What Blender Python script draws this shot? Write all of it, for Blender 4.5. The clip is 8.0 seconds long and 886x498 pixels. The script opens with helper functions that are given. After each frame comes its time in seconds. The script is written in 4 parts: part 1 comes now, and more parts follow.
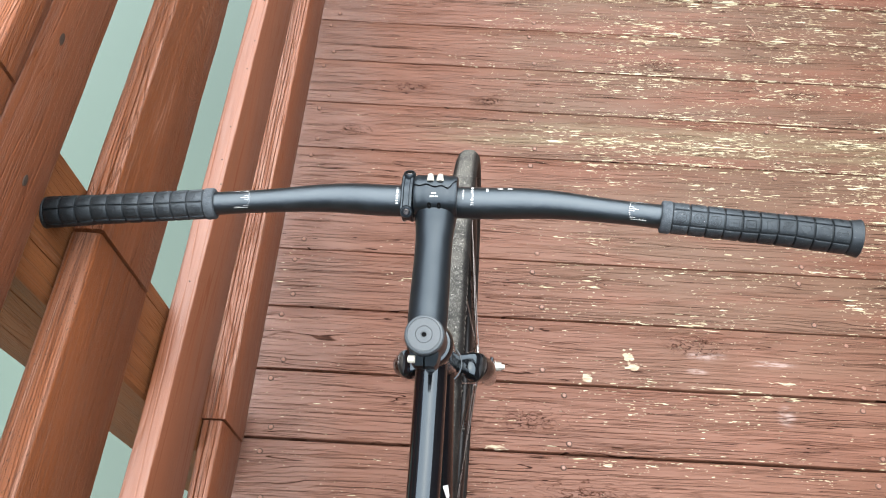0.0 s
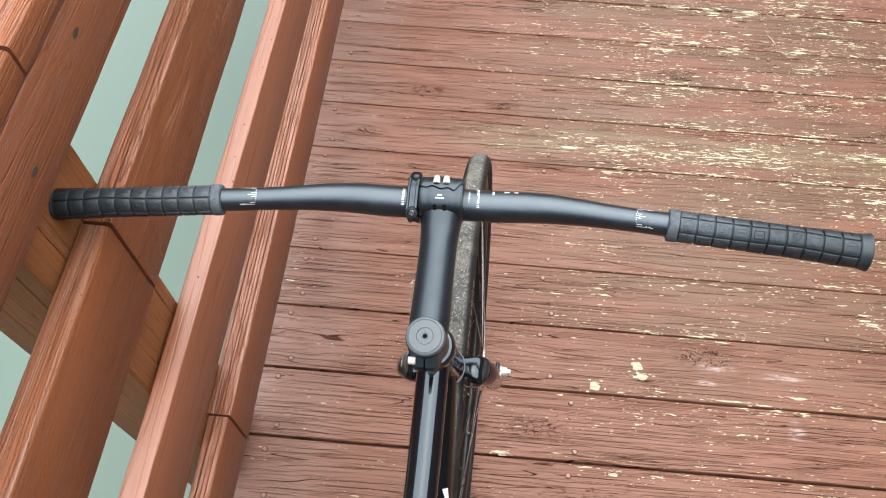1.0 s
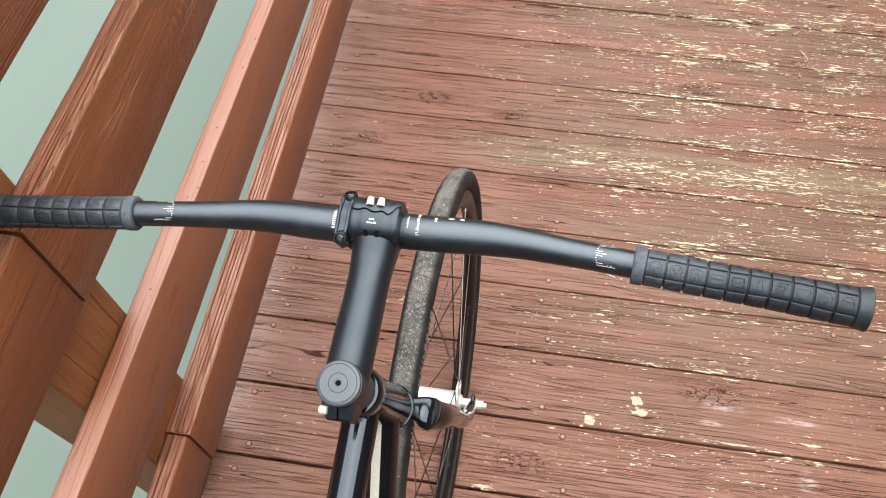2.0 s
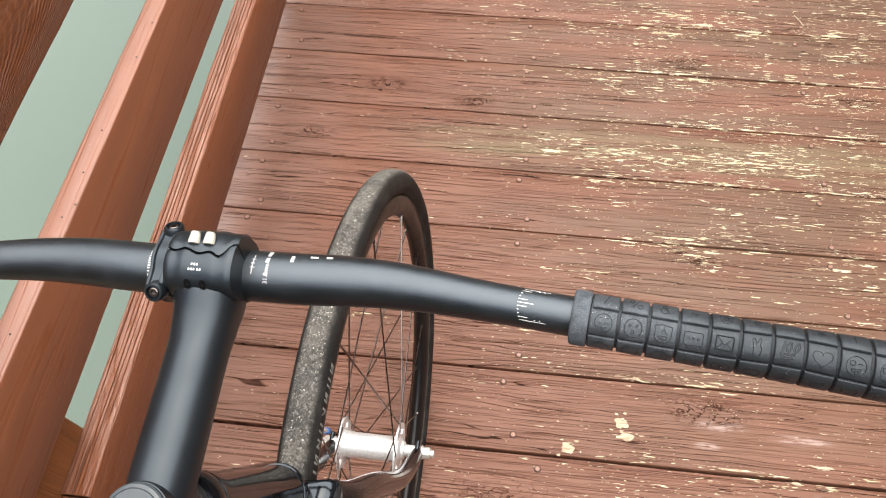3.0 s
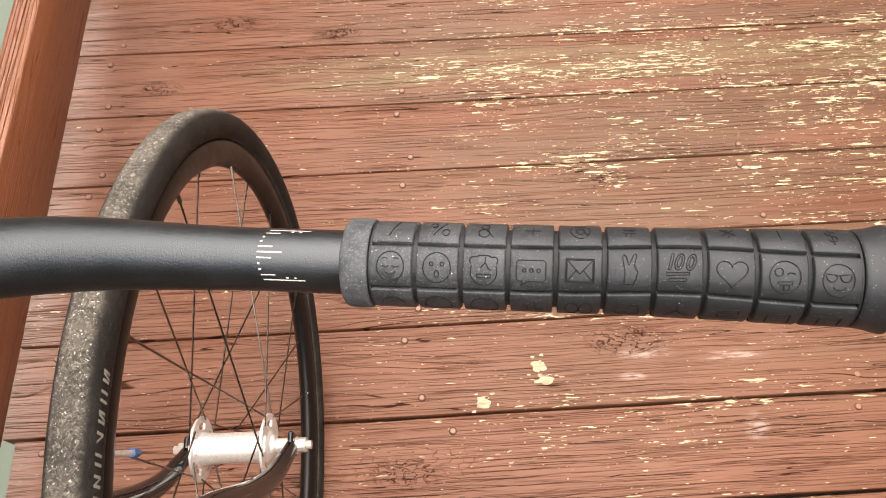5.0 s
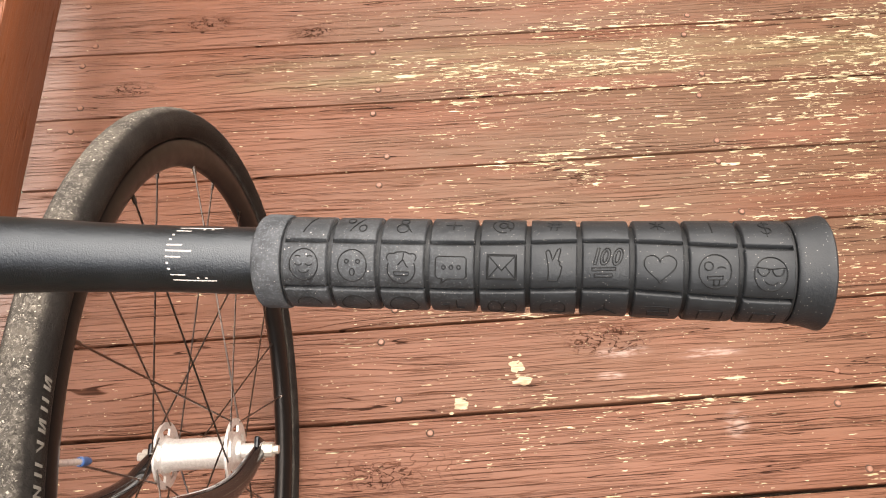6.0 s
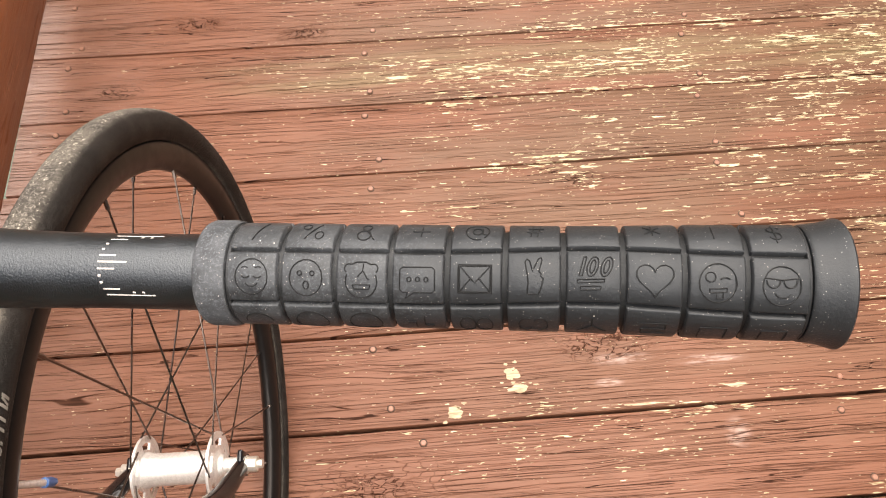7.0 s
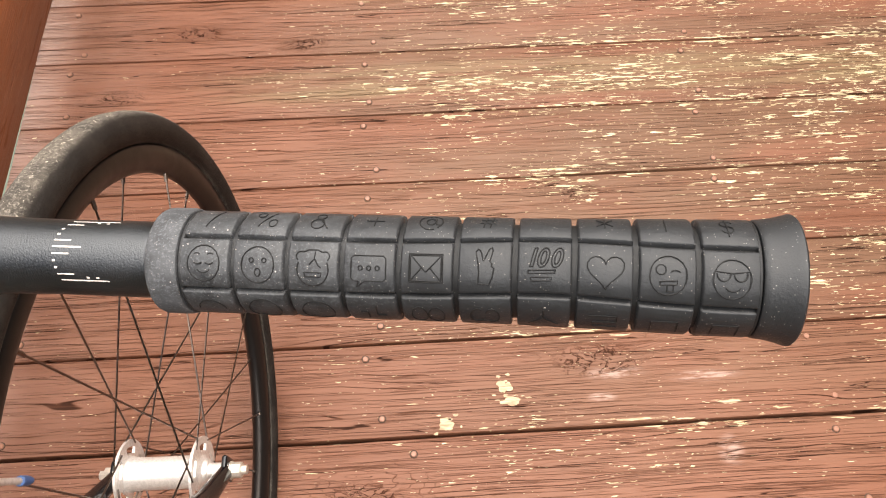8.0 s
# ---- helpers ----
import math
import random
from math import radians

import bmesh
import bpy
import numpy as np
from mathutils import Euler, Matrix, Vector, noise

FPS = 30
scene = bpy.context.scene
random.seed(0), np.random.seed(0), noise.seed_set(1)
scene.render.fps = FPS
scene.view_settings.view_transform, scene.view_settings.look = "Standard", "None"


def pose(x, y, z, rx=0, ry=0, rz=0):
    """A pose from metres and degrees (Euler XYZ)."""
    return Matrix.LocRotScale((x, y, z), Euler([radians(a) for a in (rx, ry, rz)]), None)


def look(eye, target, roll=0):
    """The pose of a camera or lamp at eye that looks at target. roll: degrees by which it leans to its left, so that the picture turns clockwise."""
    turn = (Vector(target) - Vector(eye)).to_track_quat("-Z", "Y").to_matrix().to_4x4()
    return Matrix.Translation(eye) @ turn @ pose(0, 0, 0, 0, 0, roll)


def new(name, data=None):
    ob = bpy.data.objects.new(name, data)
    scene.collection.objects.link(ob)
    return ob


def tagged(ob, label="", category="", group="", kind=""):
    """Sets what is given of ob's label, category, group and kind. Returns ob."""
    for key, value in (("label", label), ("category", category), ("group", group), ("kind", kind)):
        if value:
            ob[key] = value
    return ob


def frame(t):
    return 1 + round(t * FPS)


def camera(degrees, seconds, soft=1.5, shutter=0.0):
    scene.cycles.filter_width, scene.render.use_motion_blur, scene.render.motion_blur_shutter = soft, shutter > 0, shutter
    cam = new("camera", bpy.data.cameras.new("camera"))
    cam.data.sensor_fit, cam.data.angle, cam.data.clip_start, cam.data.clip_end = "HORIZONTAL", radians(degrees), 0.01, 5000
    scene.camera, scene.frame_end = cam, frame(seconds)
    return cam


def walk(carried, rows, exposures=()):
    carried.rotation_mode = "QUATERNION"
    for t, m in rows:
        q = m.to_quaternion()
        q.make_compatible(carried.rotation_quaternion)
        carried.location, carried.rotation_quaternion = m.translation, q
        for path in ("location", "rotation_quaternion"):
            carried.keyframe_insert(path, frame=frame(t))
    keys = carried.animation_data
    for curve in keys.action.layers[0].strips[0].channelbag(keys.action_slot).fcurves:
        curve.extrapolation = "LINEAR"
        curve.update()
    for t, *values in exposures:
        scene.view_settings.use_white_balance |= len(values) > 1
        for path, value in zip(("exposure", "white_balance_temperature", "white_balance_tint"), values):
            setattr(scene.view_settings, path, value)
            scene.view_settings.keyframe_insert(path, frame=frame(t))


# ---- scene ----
cam = camera(61.2, 8.0, soft=1.1)
PATH = [
    (0, (0.351, -0.553, 1.535), (0.338, 0.433, -0.204), 2.4),
    (0.5, (0.351, -0.559, 1.541), (0.324, 0.43, -0.197), 2.1),
    (1, (0.362, -0.553, 1.533), (0.307, 0.44, -0.203), 1.9),
    (2.3, (0.473, -0.437, 1.428), (0.306, 0.555, -0.3), -1.0),
    (2.5, (0.488, -0.408, 1.398), (0.319, 0.579, -0.333), -1.4),
    (3, (0.511, -0.334, 1.313), (0.371, 0.629, -0.434), -2.3),
    (3.5, (0.532, -0.297, 1.26), (0.442, 0.635, -0.507), -2.5),
    (4, (0.55, -0.281, 1.218), (0.518, 0.618, -0.569), -2.0),
    (4.5, (0.568, -0.27, 1.18), (0.583, 0.603, -0.619), -1.1),
    (5, (0.586, -0.266, 1.163), (0.635, 0.592, -0.643), -0.1),
    (5.2, (0.593, -0.265, 1.162), (0.658, 0.599, -0.641), 0.9),
    (6.5, (0.616, -0.259, 1.137), (0.691, 0.597, -0.669), 0.6),
    (7, (0.621, -0.25, 1.125), (0.697, 0.617, -0.676), 0.6),
    (7.5, (0.628, -0.252, 1.122), (0.703, 0.631, -0.671), 0.7),
    (8, (0.635, -0.257, 1.121), (0.703, 0.647, -0.661), 1.0),
]
EXPOSURES = [(0.0, 2.02, 6950, 9), (2.5, 1.90, 7550, 13), (4.0, 1.87, 8500, 17), (5.0, 1.94, 9200, 21), (8.0, 2.00, 9300, 21)]
walk(cam, [(t, look(eye, target, roll)) for t, eye, target, roll in PATH], EXPOSURES)

# ---- daylight: sun behind high cloud, so that a wide cap of the sky glows ----
world = bpy.data.worlds.new("sky")
scene.world = world
world.use_nodes = True
SUN_FROM = Vector((0.08, 0.14, 1.0)).normalized()
sky = world.node_tree.nodes.new("ShaderNodeTexSky")
sky.sky_type = "NISHITA"
sky.sun_disc = False
sky.sun_elevation = math.asin(SUN_FROM.z)
sky.sun_rotation = math.atan2(SUN_FROM.x, SUN_FROM.y)
sky.air_density, sky.dust_density, sky.ozone_density = 1.0, 2.0, 1.0
world.node_tree.links.new(sky.outputs[0], world.node_tree.nodes["Background"].inputs[0])
world.node_tree.nodes["Background"].inputs[1].default_value = 0.07
sun_data = bpy.data.lights.new("sun", "SUN")
sun_data.energy, sun_data.angle, sun_data.color = 3.0, radians(105), (0.90, 0.98, 1.06)
new("sun", sun_data).matrix_world = look(SUN_FROM * 20, (0, 0, 0))


# ---- materials ----
class Shader:
    """Small helper round a node tree."""

    def __init__(self, name, rough=0.5, metal=0.0, colour=(0.5, 0.5, 0.5)):
        self.mat = bpy.data.materials.new(name)
        self.mat.use_nodes = True
        self.tree = self.mat.node_tree
        self.bsdf = self.tree.nodes["Principled BSDF"]
        self.set("Roughness", rough)
        self.set("Metallic", metal)
        self.set("Base Color", (*colour, 1))

    def set(self, socket, value):
        if hasattr(value, "is_output"):
            self.tree.links.new(value, self.bsdf.inputs[socket])
        else:
            self.bsdf.inputs[socket].default_value = value

    def node(self, kind, out=0, props=(), **ins):
        n = self.tree.nodes.new(kind)
        for _, value in props:
            n.operation = value
        for key, value in ins.items():
            s = n.inputs[int(key[1:])] if key[0] == "i" and key[1:].isdigit() else n.inputs[key]
            if hasattr(value, "is_output"):
                self.tree.links.new(value, s)
            else:
                s.default_value = value
        return n.outputs[out]

    def math(self, op, a, b=0.0, c=0.0):
        return self.node("ShaderNodeMath", 0, (("operation", op),), i0=a, i1=b, i2=c)

    def vmath(self, op, a, b):
        return self.node("ShaderNodeVectorMath", 0, (("operation", op),), i0=a, i1=b)

    def ramp(self, value, a, b, lo=0.0, hi=1.0):
        n = self.tree.nodes.new("ShaderNodeMapRange")
        n.interpolation_type = "SMOOTHSTEP"
        self.tree.links.new(value, n.inputs[0])
        for i, v in ((1, a), (2, b), (3, lo), (4, hi)):
            n.inputs[i].default_value = v
        return n.outputs[0]

    def noise(self, vector, scale=1.0, detail=4.0, rough=0.55, distort=0.0):
        n = self.tree.nodes.new("ShaderNodeTexNoise")
        self.tree.links.new(vector, n.inputs["Vector"])
        for key, v in (("Scale", scale), ("Detail", detail), ("Roughness", rough), ("Distortion", distort)):
            n.inputs[key].default_value = v
        return n.outputs[0]

    def mix(self, fac, a, b):
        n = self.tree.nodes.new("ShaderNodeMix")
        n.data_type = "RGBA"
        for i, v in ((0, fac), (6, a), (7, b)):
            if hasattr(v, "is_output"):
                self.tree.links.new(v, n.inputs[i])
            else:
                n.inputs[i].default_value = v if i == 0 else (*v, 1)
        return n.outputs[2]

    def place(self):
        return self.node("ShaderNodeNewGeometry", 0)

    def object_place(self):
        return self.node("ShaderNodeTexCoord", 3)

    def chance(self):
        return self.node("ShaderNodeObjectInfo", 5)

    def scaled(self, vector, x, y, z):
        return self.vmath("MULTIPLY", vector, (x, y, z))

    def bump(self, height, strength=0.3, distance=0.002):
        n = self.tree.nodes.new("ShaderNodeBump")
        n.inputs["Strength"].default_value, n.inputs["Distance"].default_value = strength, distance
        self.tree.links.new(height, n.inputs["Height"])
        self.set("Normal", n.outputs[0])


def grain(s, along, stretch, rings, knots=(), warp=0.35, width=0.075):
    """Growth-ring lines of sawn boards. along: the axis of the board. Returns ring lines, streaks, fine fibres, knot hearts and the bent grain round them."""
    here = s.place()
    drift = s.math("MULTIPLY", s.chance(), 40.0)
    shift = s.node("ShaderNodeCombineXYZ", 0, (), i0=drift, i1=drift, i2=drift)
    p = s.vmath("ADD", here, shift)
    v = [stretch[1]] * 3
    v[along] = stretch[0]
    field = s.noise(s.scaled(p, *v), 1.0, 4.5, 0.5, warp)
    tilt = [4.5, 4.5, 3.0]
    tilt[along] = 0.0
    field = s.math("ADD", field, s.node("ShaderNodeVectorMath", 1, (("operation", "DOT_PRODUCT"),), i0=here, i1=tuple(tilt)))
    heart = halo = None
    wobble = s.node("ShaderNodeTexNoise", 1, (), Vector=here, Scale=30.0, Detail=3.0)
    bent = s.vmath("ADD", here, s.scaled(s.vmath("SUBTRACT", wobble, (0.5, 0.5, 0.5)), 0.035, 0.012, 0.0))
    for x, y, size in knots:
        spot = (x, y, 0.0) if along == 0 else (0.0, x, y)
        shape = (12.0 / size, 30.0 / size, 0.0) if along == 0 else (0.0, 8.0 / size, 26.0 / size)
        d = s.node("ShaderNodeVectorMath", 1, (("operation", "LENGTH"),), i0=s.scaled(s.vmath("SUBTRACT", bent, spot), *shape))
        field = s.math("ADD", field, s.ramp(d, 0.0, 1.5, 0.22, 0.0))
        core = s.ramp(d, 0.25, 0.80, 1.0, 0.0)
        near = s.ramp(d, 0.35, 1.5, 1.0, 0.0)
        heart = core if heart is None else s.math("MAXIMUM", heart, core)
        halo = near if halo is None else s.math("MAXIMUM", halo, near)
    wave = s.math("PINGPONG", s.math("MULTIPLY", field, rings), 0.5)
    lines = s.ramp(wave, 0.015, width, 1.0, 0.0)
    fv = [300.0] * 3
    fv[along] = 6.0
    fibre = s.noise(s.scaled(p, *fv), 1.0, 3.0, 0.65)
    sv = [30.0] * 3
    sv[along] = 1.3
    streak = s.noise(s.scaled(p, *sv), 1.0, 5.0, 0.65)
    return here, p, lines, streak, fibre, heart, halo


PITCH = 0.149  # from board to board
KNOTS = [(0.228, 0.811, 1.0), (0.432, 0.773, 0.9), (0.902, 0.929, 0.9), (1.280, 0.848, 1.1), (0.910, 0.104, 1.4), (0.541, -0.084, 1.2), (0.703, 0.247, 0.6), (0.916, 0.410, 0.9), (0.10, 0.66, 0.9), (0.66, -0.24, 1.6)]


def stained_deck():
    s = Shader("worn red-brown deck stain", 0.55)
    here, p, lines, streak, fibre, heart, halo = grain(s, 0, (0.55, 12.0), 27.0, KNOTS, width=0.058)
    col = s.mix(s.ramp(streak, 0.3, 0.7), (0.122, 0.048, 0.0285), (0.174, 0.077, 0.0505))
    tone = s.noise(s.scaled(here, 1.4, 2.2, 1.0), 1.0, 3.0, 0.5)
    col = s.mix(s.ramp(tone, 0.35, 0.7, 0.0, 0.45), col, (0.198, 0.090, 0.060))
    col = s.mix(s.math("MULTIPLY", s.chance(), 0.30), col, (0.121, 0.049, 0.027))
    sep = s.tree.nodes.new("ShaderNodeSeparateXYZ")
    s.tree.links.new(here, sep.inputs[0])
    x, y = sep.outputs[0], sep.outputs[1]
    # foot traffic has worn the middle of the deck more than the strip by the railing
    worn = s.math("MULTIPLY", s.ramp(x, 0.1, 0.95), s.math("MULTIPLY", s.ramp(y, -0.25, 0.75, 0.25, 1.0), s.ramp(y, 1.3, 2.6, 1.0, 0.45)))
    grey = s.math("MULTIPLY", s.ramp(s.noise(s.scaled(p, 1.6, 9.0, 1.0), 1.0, 4.0, 0.6), 0.32, 0.60), s.ramp(worn, 0.1, 0.7, 0.0, 0.9))
    col = s.mix(grey, col, (0.120, 0.066, 0.042))
    # the stain wears off first along the edges of the boards
    across = s.math("MULTIPLY", s.math("PINGPONG", y, PITCH / 2), 2.0 / PITCH)
    edge = s.math("MULTIPLY", s.ramp(across, 0.02, 0.42, 1.0, 0.0), s.ramp(x, 0.30, 0.85))
    # one strip has gone grey-green where the stain is all but gone
    strip = s.math("MULTIPLY", s.ramp(s.math("ABSOLUTE", s.math("SUBTRACT", y, 0.672)), 0.020, 0.060, 1.0, 0.0), s.ramp(x, 0.15, 0.5))
    col = s.mix(s.math("MULTIPLY", strip, s.ramp(s.noise(s.scaled(p, 3.0, 40.0, 1.0), 1.0, 4.0, 0.6), 0.36, 0.6, 0.1, 0.85)), col, (0.149, 0.104, 0.060))
    # scuffs of pale dust
    for sx, sy, rx, ry in ((0.93, 0.082, 0.060, 0.014), (1.07, 0.070, 0.070, 0.012), (1.085, -0.045, 0.026, 0.030), (0.905, 0.045, 0.030, 0.010)):
        d = s.node("ShaderNodeVectorMath", 1, (("operation", "LENGTH"),), i0=s.scaled(s.vmath("SUBTRACT", here, (sx, sy, 0.0)), 1 / rx, 1 / ry, 0.0))
        fade = s.math("MULTIPLY", s.ramp(d, 0.2, 1.0, 0.5, 0.0), s.ramp(s.noise(s.scaled(p, 30.0, 160.0, 1.0), 1.0, 4.0, 0.65), 0.40, 0.62))
        col = s.mix(fade, col, (0.46, 0.36, 0.33))
    cracks = s.ramp(s.noise(s.scaled(p, 4.5, 620.0, 1.0), 1.0, 1.0, 0.5, 0.2), 0.700, 0.712)
    splits = s.ramp(s.math("ABSOLUTE", s.math("SUBTRACT", s.noise(s.scaled(p, 0.9, 34.0, 1.0), 1.0, 3.0, 0.5, 0.25), 0.5)), 0.0016, 0.0034, 1.0, 0.0)
    splits = s.math("MULTIPLY", splits, s.ramp(s.noise(s.scaled(p, 3.5, 11.0, 1.0), 1.0, 2.0), 0.42, 0.50))
    hair = s.ramp(s.noise(s.scaled(p, 6.0, 700.0, 1.0), 1.0, 2.0, 0.5, 0.4), 0.60, 0.64)
    thin = s.math("MULTIPLY", lines, s.ramp(s.noise(s.scaled(p, 2.0, 7.0, 1.0), 1.0, 3.0), 0.40, 0.60, 0.12, 1.0))
    # close straight grain that wanders a little and fades in and out
    run = s.math("ADD", s.math("MULTIPLY", y, 105.0), s.math("MULTIPLY", s.noise(s.scaled(p, 0.9, 5.5, 1.0), 1.0, 4.0, 0.55), 13.0))
    close = s.ramp(s.math("PINGPONG", run, 0.5), 0.02, 0.066, 1.0, 0.0)
    close = s.math("MULTIPLY", close, s.ramp(s.noise(s.scaled(p, 2.2, 34.0, 1.0), 1.0, 3.0, 0.6), 0.44, 0.62))
    dark = s.math("MAXIMUM", s.math("MULTIPLY", thin, s.math("ADD", 0.14, s.math("MULTIPLY", halo, 0.62))), s.math("MULTIPLY", s.math("MAXIMUM", cracks, splits), 0.92))
    dark = s.math("MAXIMUM", dark, s.math("MULTIPLY", s.math("MULTIPLY", close, s.math("SUBTRACT", 1.0, halo)), s.ramp(worn, 0.2, 0.9, 0.88, 0.74)))
    dark = s.math("MAXIMUM", dark, s.math("MULTIPLY", hair, s.ramp(worn, 0.15, 0.8, 0.44, 0.18)))
    crackle = s.ramp(s.math("ABSOLUTE", s.math("SUBTRACT", s.noise(s.scaled(here, 34.0, 62.0, 1.0), 1.0, 3.0, 0.6, 1.3), 0.5)), 0.006, 0.030, 1.0, 0.08)
    dark = s.math("MAXIMUM", dark, s.math("MULTIPLY", s.math("MULTIPLY", heart, crackle), 0.90))
    col = s.mix(dark, col, (0.018, 0.009, 0.007))
    # flakes: short blunt dashes that follow the grain, and crumbs between them
    patch = s.noise(s.scaled(p, 5.0, 15.0, 1.0), 1.0, 3.0, 0.6)
    need = s.math("ADD", s.math("MULTIPLY", s.math("SUBTRACT", patch, 0.5), 0.42), s.math("ADD", s.math("MULTIPLY", worn, 0.105), s.math("MULTIPLY", strip, 0.050)))
    need = s.math("ADD", need, s.math("MULTIPLY", edge, 0.055))
    dash = s.noise(s.scaled(p, 27.0, 215.0, 1.0), 1.0, 2.0, 0.55, 0.15)
    large = s.noise(s.scaled(p, 13.0, 120.0, 1.0), 1.0, 3.0, 0.6, 0.1)
    bits = s.noise(s.scaled(p, 75.0, 380.0, 1.0), 1.0, 2.0, 0.5, 0.1)
    level = s.math("ADD", dash, need)
    small = s.math("ADD", bits, s.math("MULTIPLY", need, 0.62))
    broad = s.math("ADD", s.math("ADD", large, s.math("MULTIPLY", s.math("SUBTRACT", bits, 0.5), 0.14)), need)
    flake = s.math("MAXIMUM", s.ramp(level, 0.762, 0.770), s.math("MAXIMUM", s.ramp(small, 0.733, 0.745), s.ramp(broad, 0.782, 0.789)))
    flake = s.math("MULTIPLY", s.math("MULTIPLY", flake, s.ramp(dark, 0.5, 0.8, 1.0, 0.25)), s.ramp(sep.outputs[2], -0.004, -0.0025))
    col = s.mix(flake, col, s.mix(s.ramp(fibre, 0.3, 0.7), (0.42, 0.345, 0.21), (0.60, 0.54, 0.385)))
    s.set("Base Color", col)
    s.set("Roughness", s.math("ADD", s.ramp(streak, 0.2, 0.8, 0.34, 0.50), s.math("MULTIPLY", flake, 0.3)))
    s.set("Specular IOR Level", s.math("MULTIPLY", s.ramp(dark, 0.0, 0.7, 0.52, 0.03), s.ramp(x, 0.0, 0.20, 1.4, 0.48)))
    h = s.math("SUBTRACT", s.math("MULTIPLY", fibre, 0.45), s.math("MULTIPLY", dark, 1.0))
    h = s.math("SUBTRACT", h, s.math("MULTIPLY", flake, 0.5))
    s.bump(h, 0.9, 0.0018)
    return s.mat


def stained_rail(name, rings, light, rough_saw, along=1, gloss=0.5, flame=None):
    s = Shader(name, 0.5)
    here, p, lines, streak, fibre, _, _ = grain(s, along, (0.5, 11.0), rings, (), warp=0.4, width=0.13)
    # sun and rain have opened the grain of the upper faces far more than of the upright ones
    sep = s.tree.nodes.new("ShaderNodeSeparateXYZ")
    s.tree.links.new(s.node("ShaderNodeNewGeometry", 1), sep.inputs[0])
    open_grain = s.ramp(sep.outputs[2], 0.45, 0.85, 0.42, 1.0)

    def drawn(across, lengthways):
        v = [across] * 3
        v[along] = lengthways
        return s.scaled(p, *v)

    def amount(mask, k):
        return s.math("MULTIPLY", s.math("MULTIPLY", mask, k), open_grain)

    col = s.mix(s.ramp(streak, 0.3, 0.7), tuple(c * 0.84 for c in light), tuple(c * 1.08 for c in light))
    # weathered streaks, with upper faces also paled for the light from above
    bleached_lit = s.math("MULTIPLY", s.ramp(s.noise(drawn(120.0, 2.2), 1.0, 4.0, 0.65), 0.40, 0.66), s.ramp(sep.outputs[2], 0.45, 0.85, 0.05, 0.62))
    col = s.mix(s.math("MULTIPLY", bleached_lit, min(1.0, 0.3 + 0.6 * rough_saw)), col, (0.315, 0.158, 0.108))
    broken = s.math("MULTIPLY", lines, s.ramp(s.noise(drawn(30.0, 4.0), 1.0, 3.0), 0.35, 0.65, 0.40, 1.0))
    col = s.mix(amount(broken, 0.50 * rough_saw), col, (0.060, 0.023, 0.013))
    cracks = s.ramp(s.noise(drawn(190.0, 1.2), 1.0, 2.0, 0.5, 0.35), 0.69, 0.705)
    hair = s.ramp(s.noise(drawn(520.0, 4.0), 1.0, 2.0, 0.5, 0.3), 0.57, 0.66)
    col = s.mix(amount(hair, 0.55 * rough_saw), col, (0.056, 0.020, 0.012))
    col = s.mix(amount(cracks, 0.9 * min(1.0, rough_saw)), col, (0.031, 0.012, 0.008))
    scratch = s.ramp(s.noise(drawn(300.0, 2.6), 1.0, 2.0, 0.5, 0.2), 0.66, 0.70)
    col = s.mix(amount(scratch, 0.5 * rough_saw), col, (0.46, 0.26, 0.18))
    specks = s.ramp(s.noise(drawn(150.0, 110.0), 1.0, 2.0), 0.775, 0.79)
    col = s.mix(s.math("MULTIPLY", specks, 0.6), col, (0.42, 0.33, 0.26))
    # long pale lines where the stain has worn off raised grain
    worn = s.ramp(s.math("ABSOLUTE", s.math("SUBTRACT", s.noise(drawn(34.0, 0.5), 1.0, 2.0, 0.5, 0.2), 0.5)), 0.002, 0.007, 1.0, 0.0)
    worn = s.math("MULTIPLY", worn, s.ramp(s.noise(drawn(16.0, 3.0), 1.0, 3.0), 0.45, 0.60))
    col = s.mix(s.math("MULTIPLY", worn, 0.55 * rough_saw), col, (0.40, 0.185, 0.115))
    # pits left by the saw
    pits = s.ramp(s.noise(drawn(650.0, 280.0), 1.0, 2.0, 0.6), 0.60, 0.66)
    col = s.mix(amount(pits, 0.6 * rough_saw), col, (0.050, 0.020, 0.013))
    ridge = s.math("MULTIPLY", worn, 0.4)
    if flame:
        # growth rings of a flat-sawn face, in nested arches
        high = s.tree.nodes.new("ShaderNodeSeparateXYZ")
        bend = s.node("ShaderNodeTexNoise", 1, (), Vector=s.scaled(here, 7.0, 7.0, 22.0), Scale=1.0, Detail=4.0)
        s.tree.links.new(s.vmath("ADD", here, s.scaled(s.vmath("SUBTRACT", bend, (0.5, 0.5, 0.5)), 0.0, 0.05, 0.016)), high.inputs[0])
        rise = s.math("SUBTRACT", high.outputs[2], flame[1])
        arch = s.math("ADD", high.outputs[1], s.math("MULTIPLY", s.math("MULTIPLY", rise, rise), 62.0))
        ring_ = s.ramp(s.math("PINGPONG", s.math("MULTIPLY", arch, 56.0), 0.5), 0.06, 0.32, 1.0, 0.0)
        ring_ = s.math("MULTIPLY", s.math("MULTIPLY", ring_, s.ramp(sep.outputs[2], 0.3, 0.6, 1.0, 0.0)), s.math("MULTIPLY", s.ramp(high.outputs[2], flame[1] - 0.002, flame[1] + 0.022, 1.0, 0.10), s.ramp(high.outputs[1], flame[0] - 0.02, flame[0] + 0.25, 1.0, 0.4)))
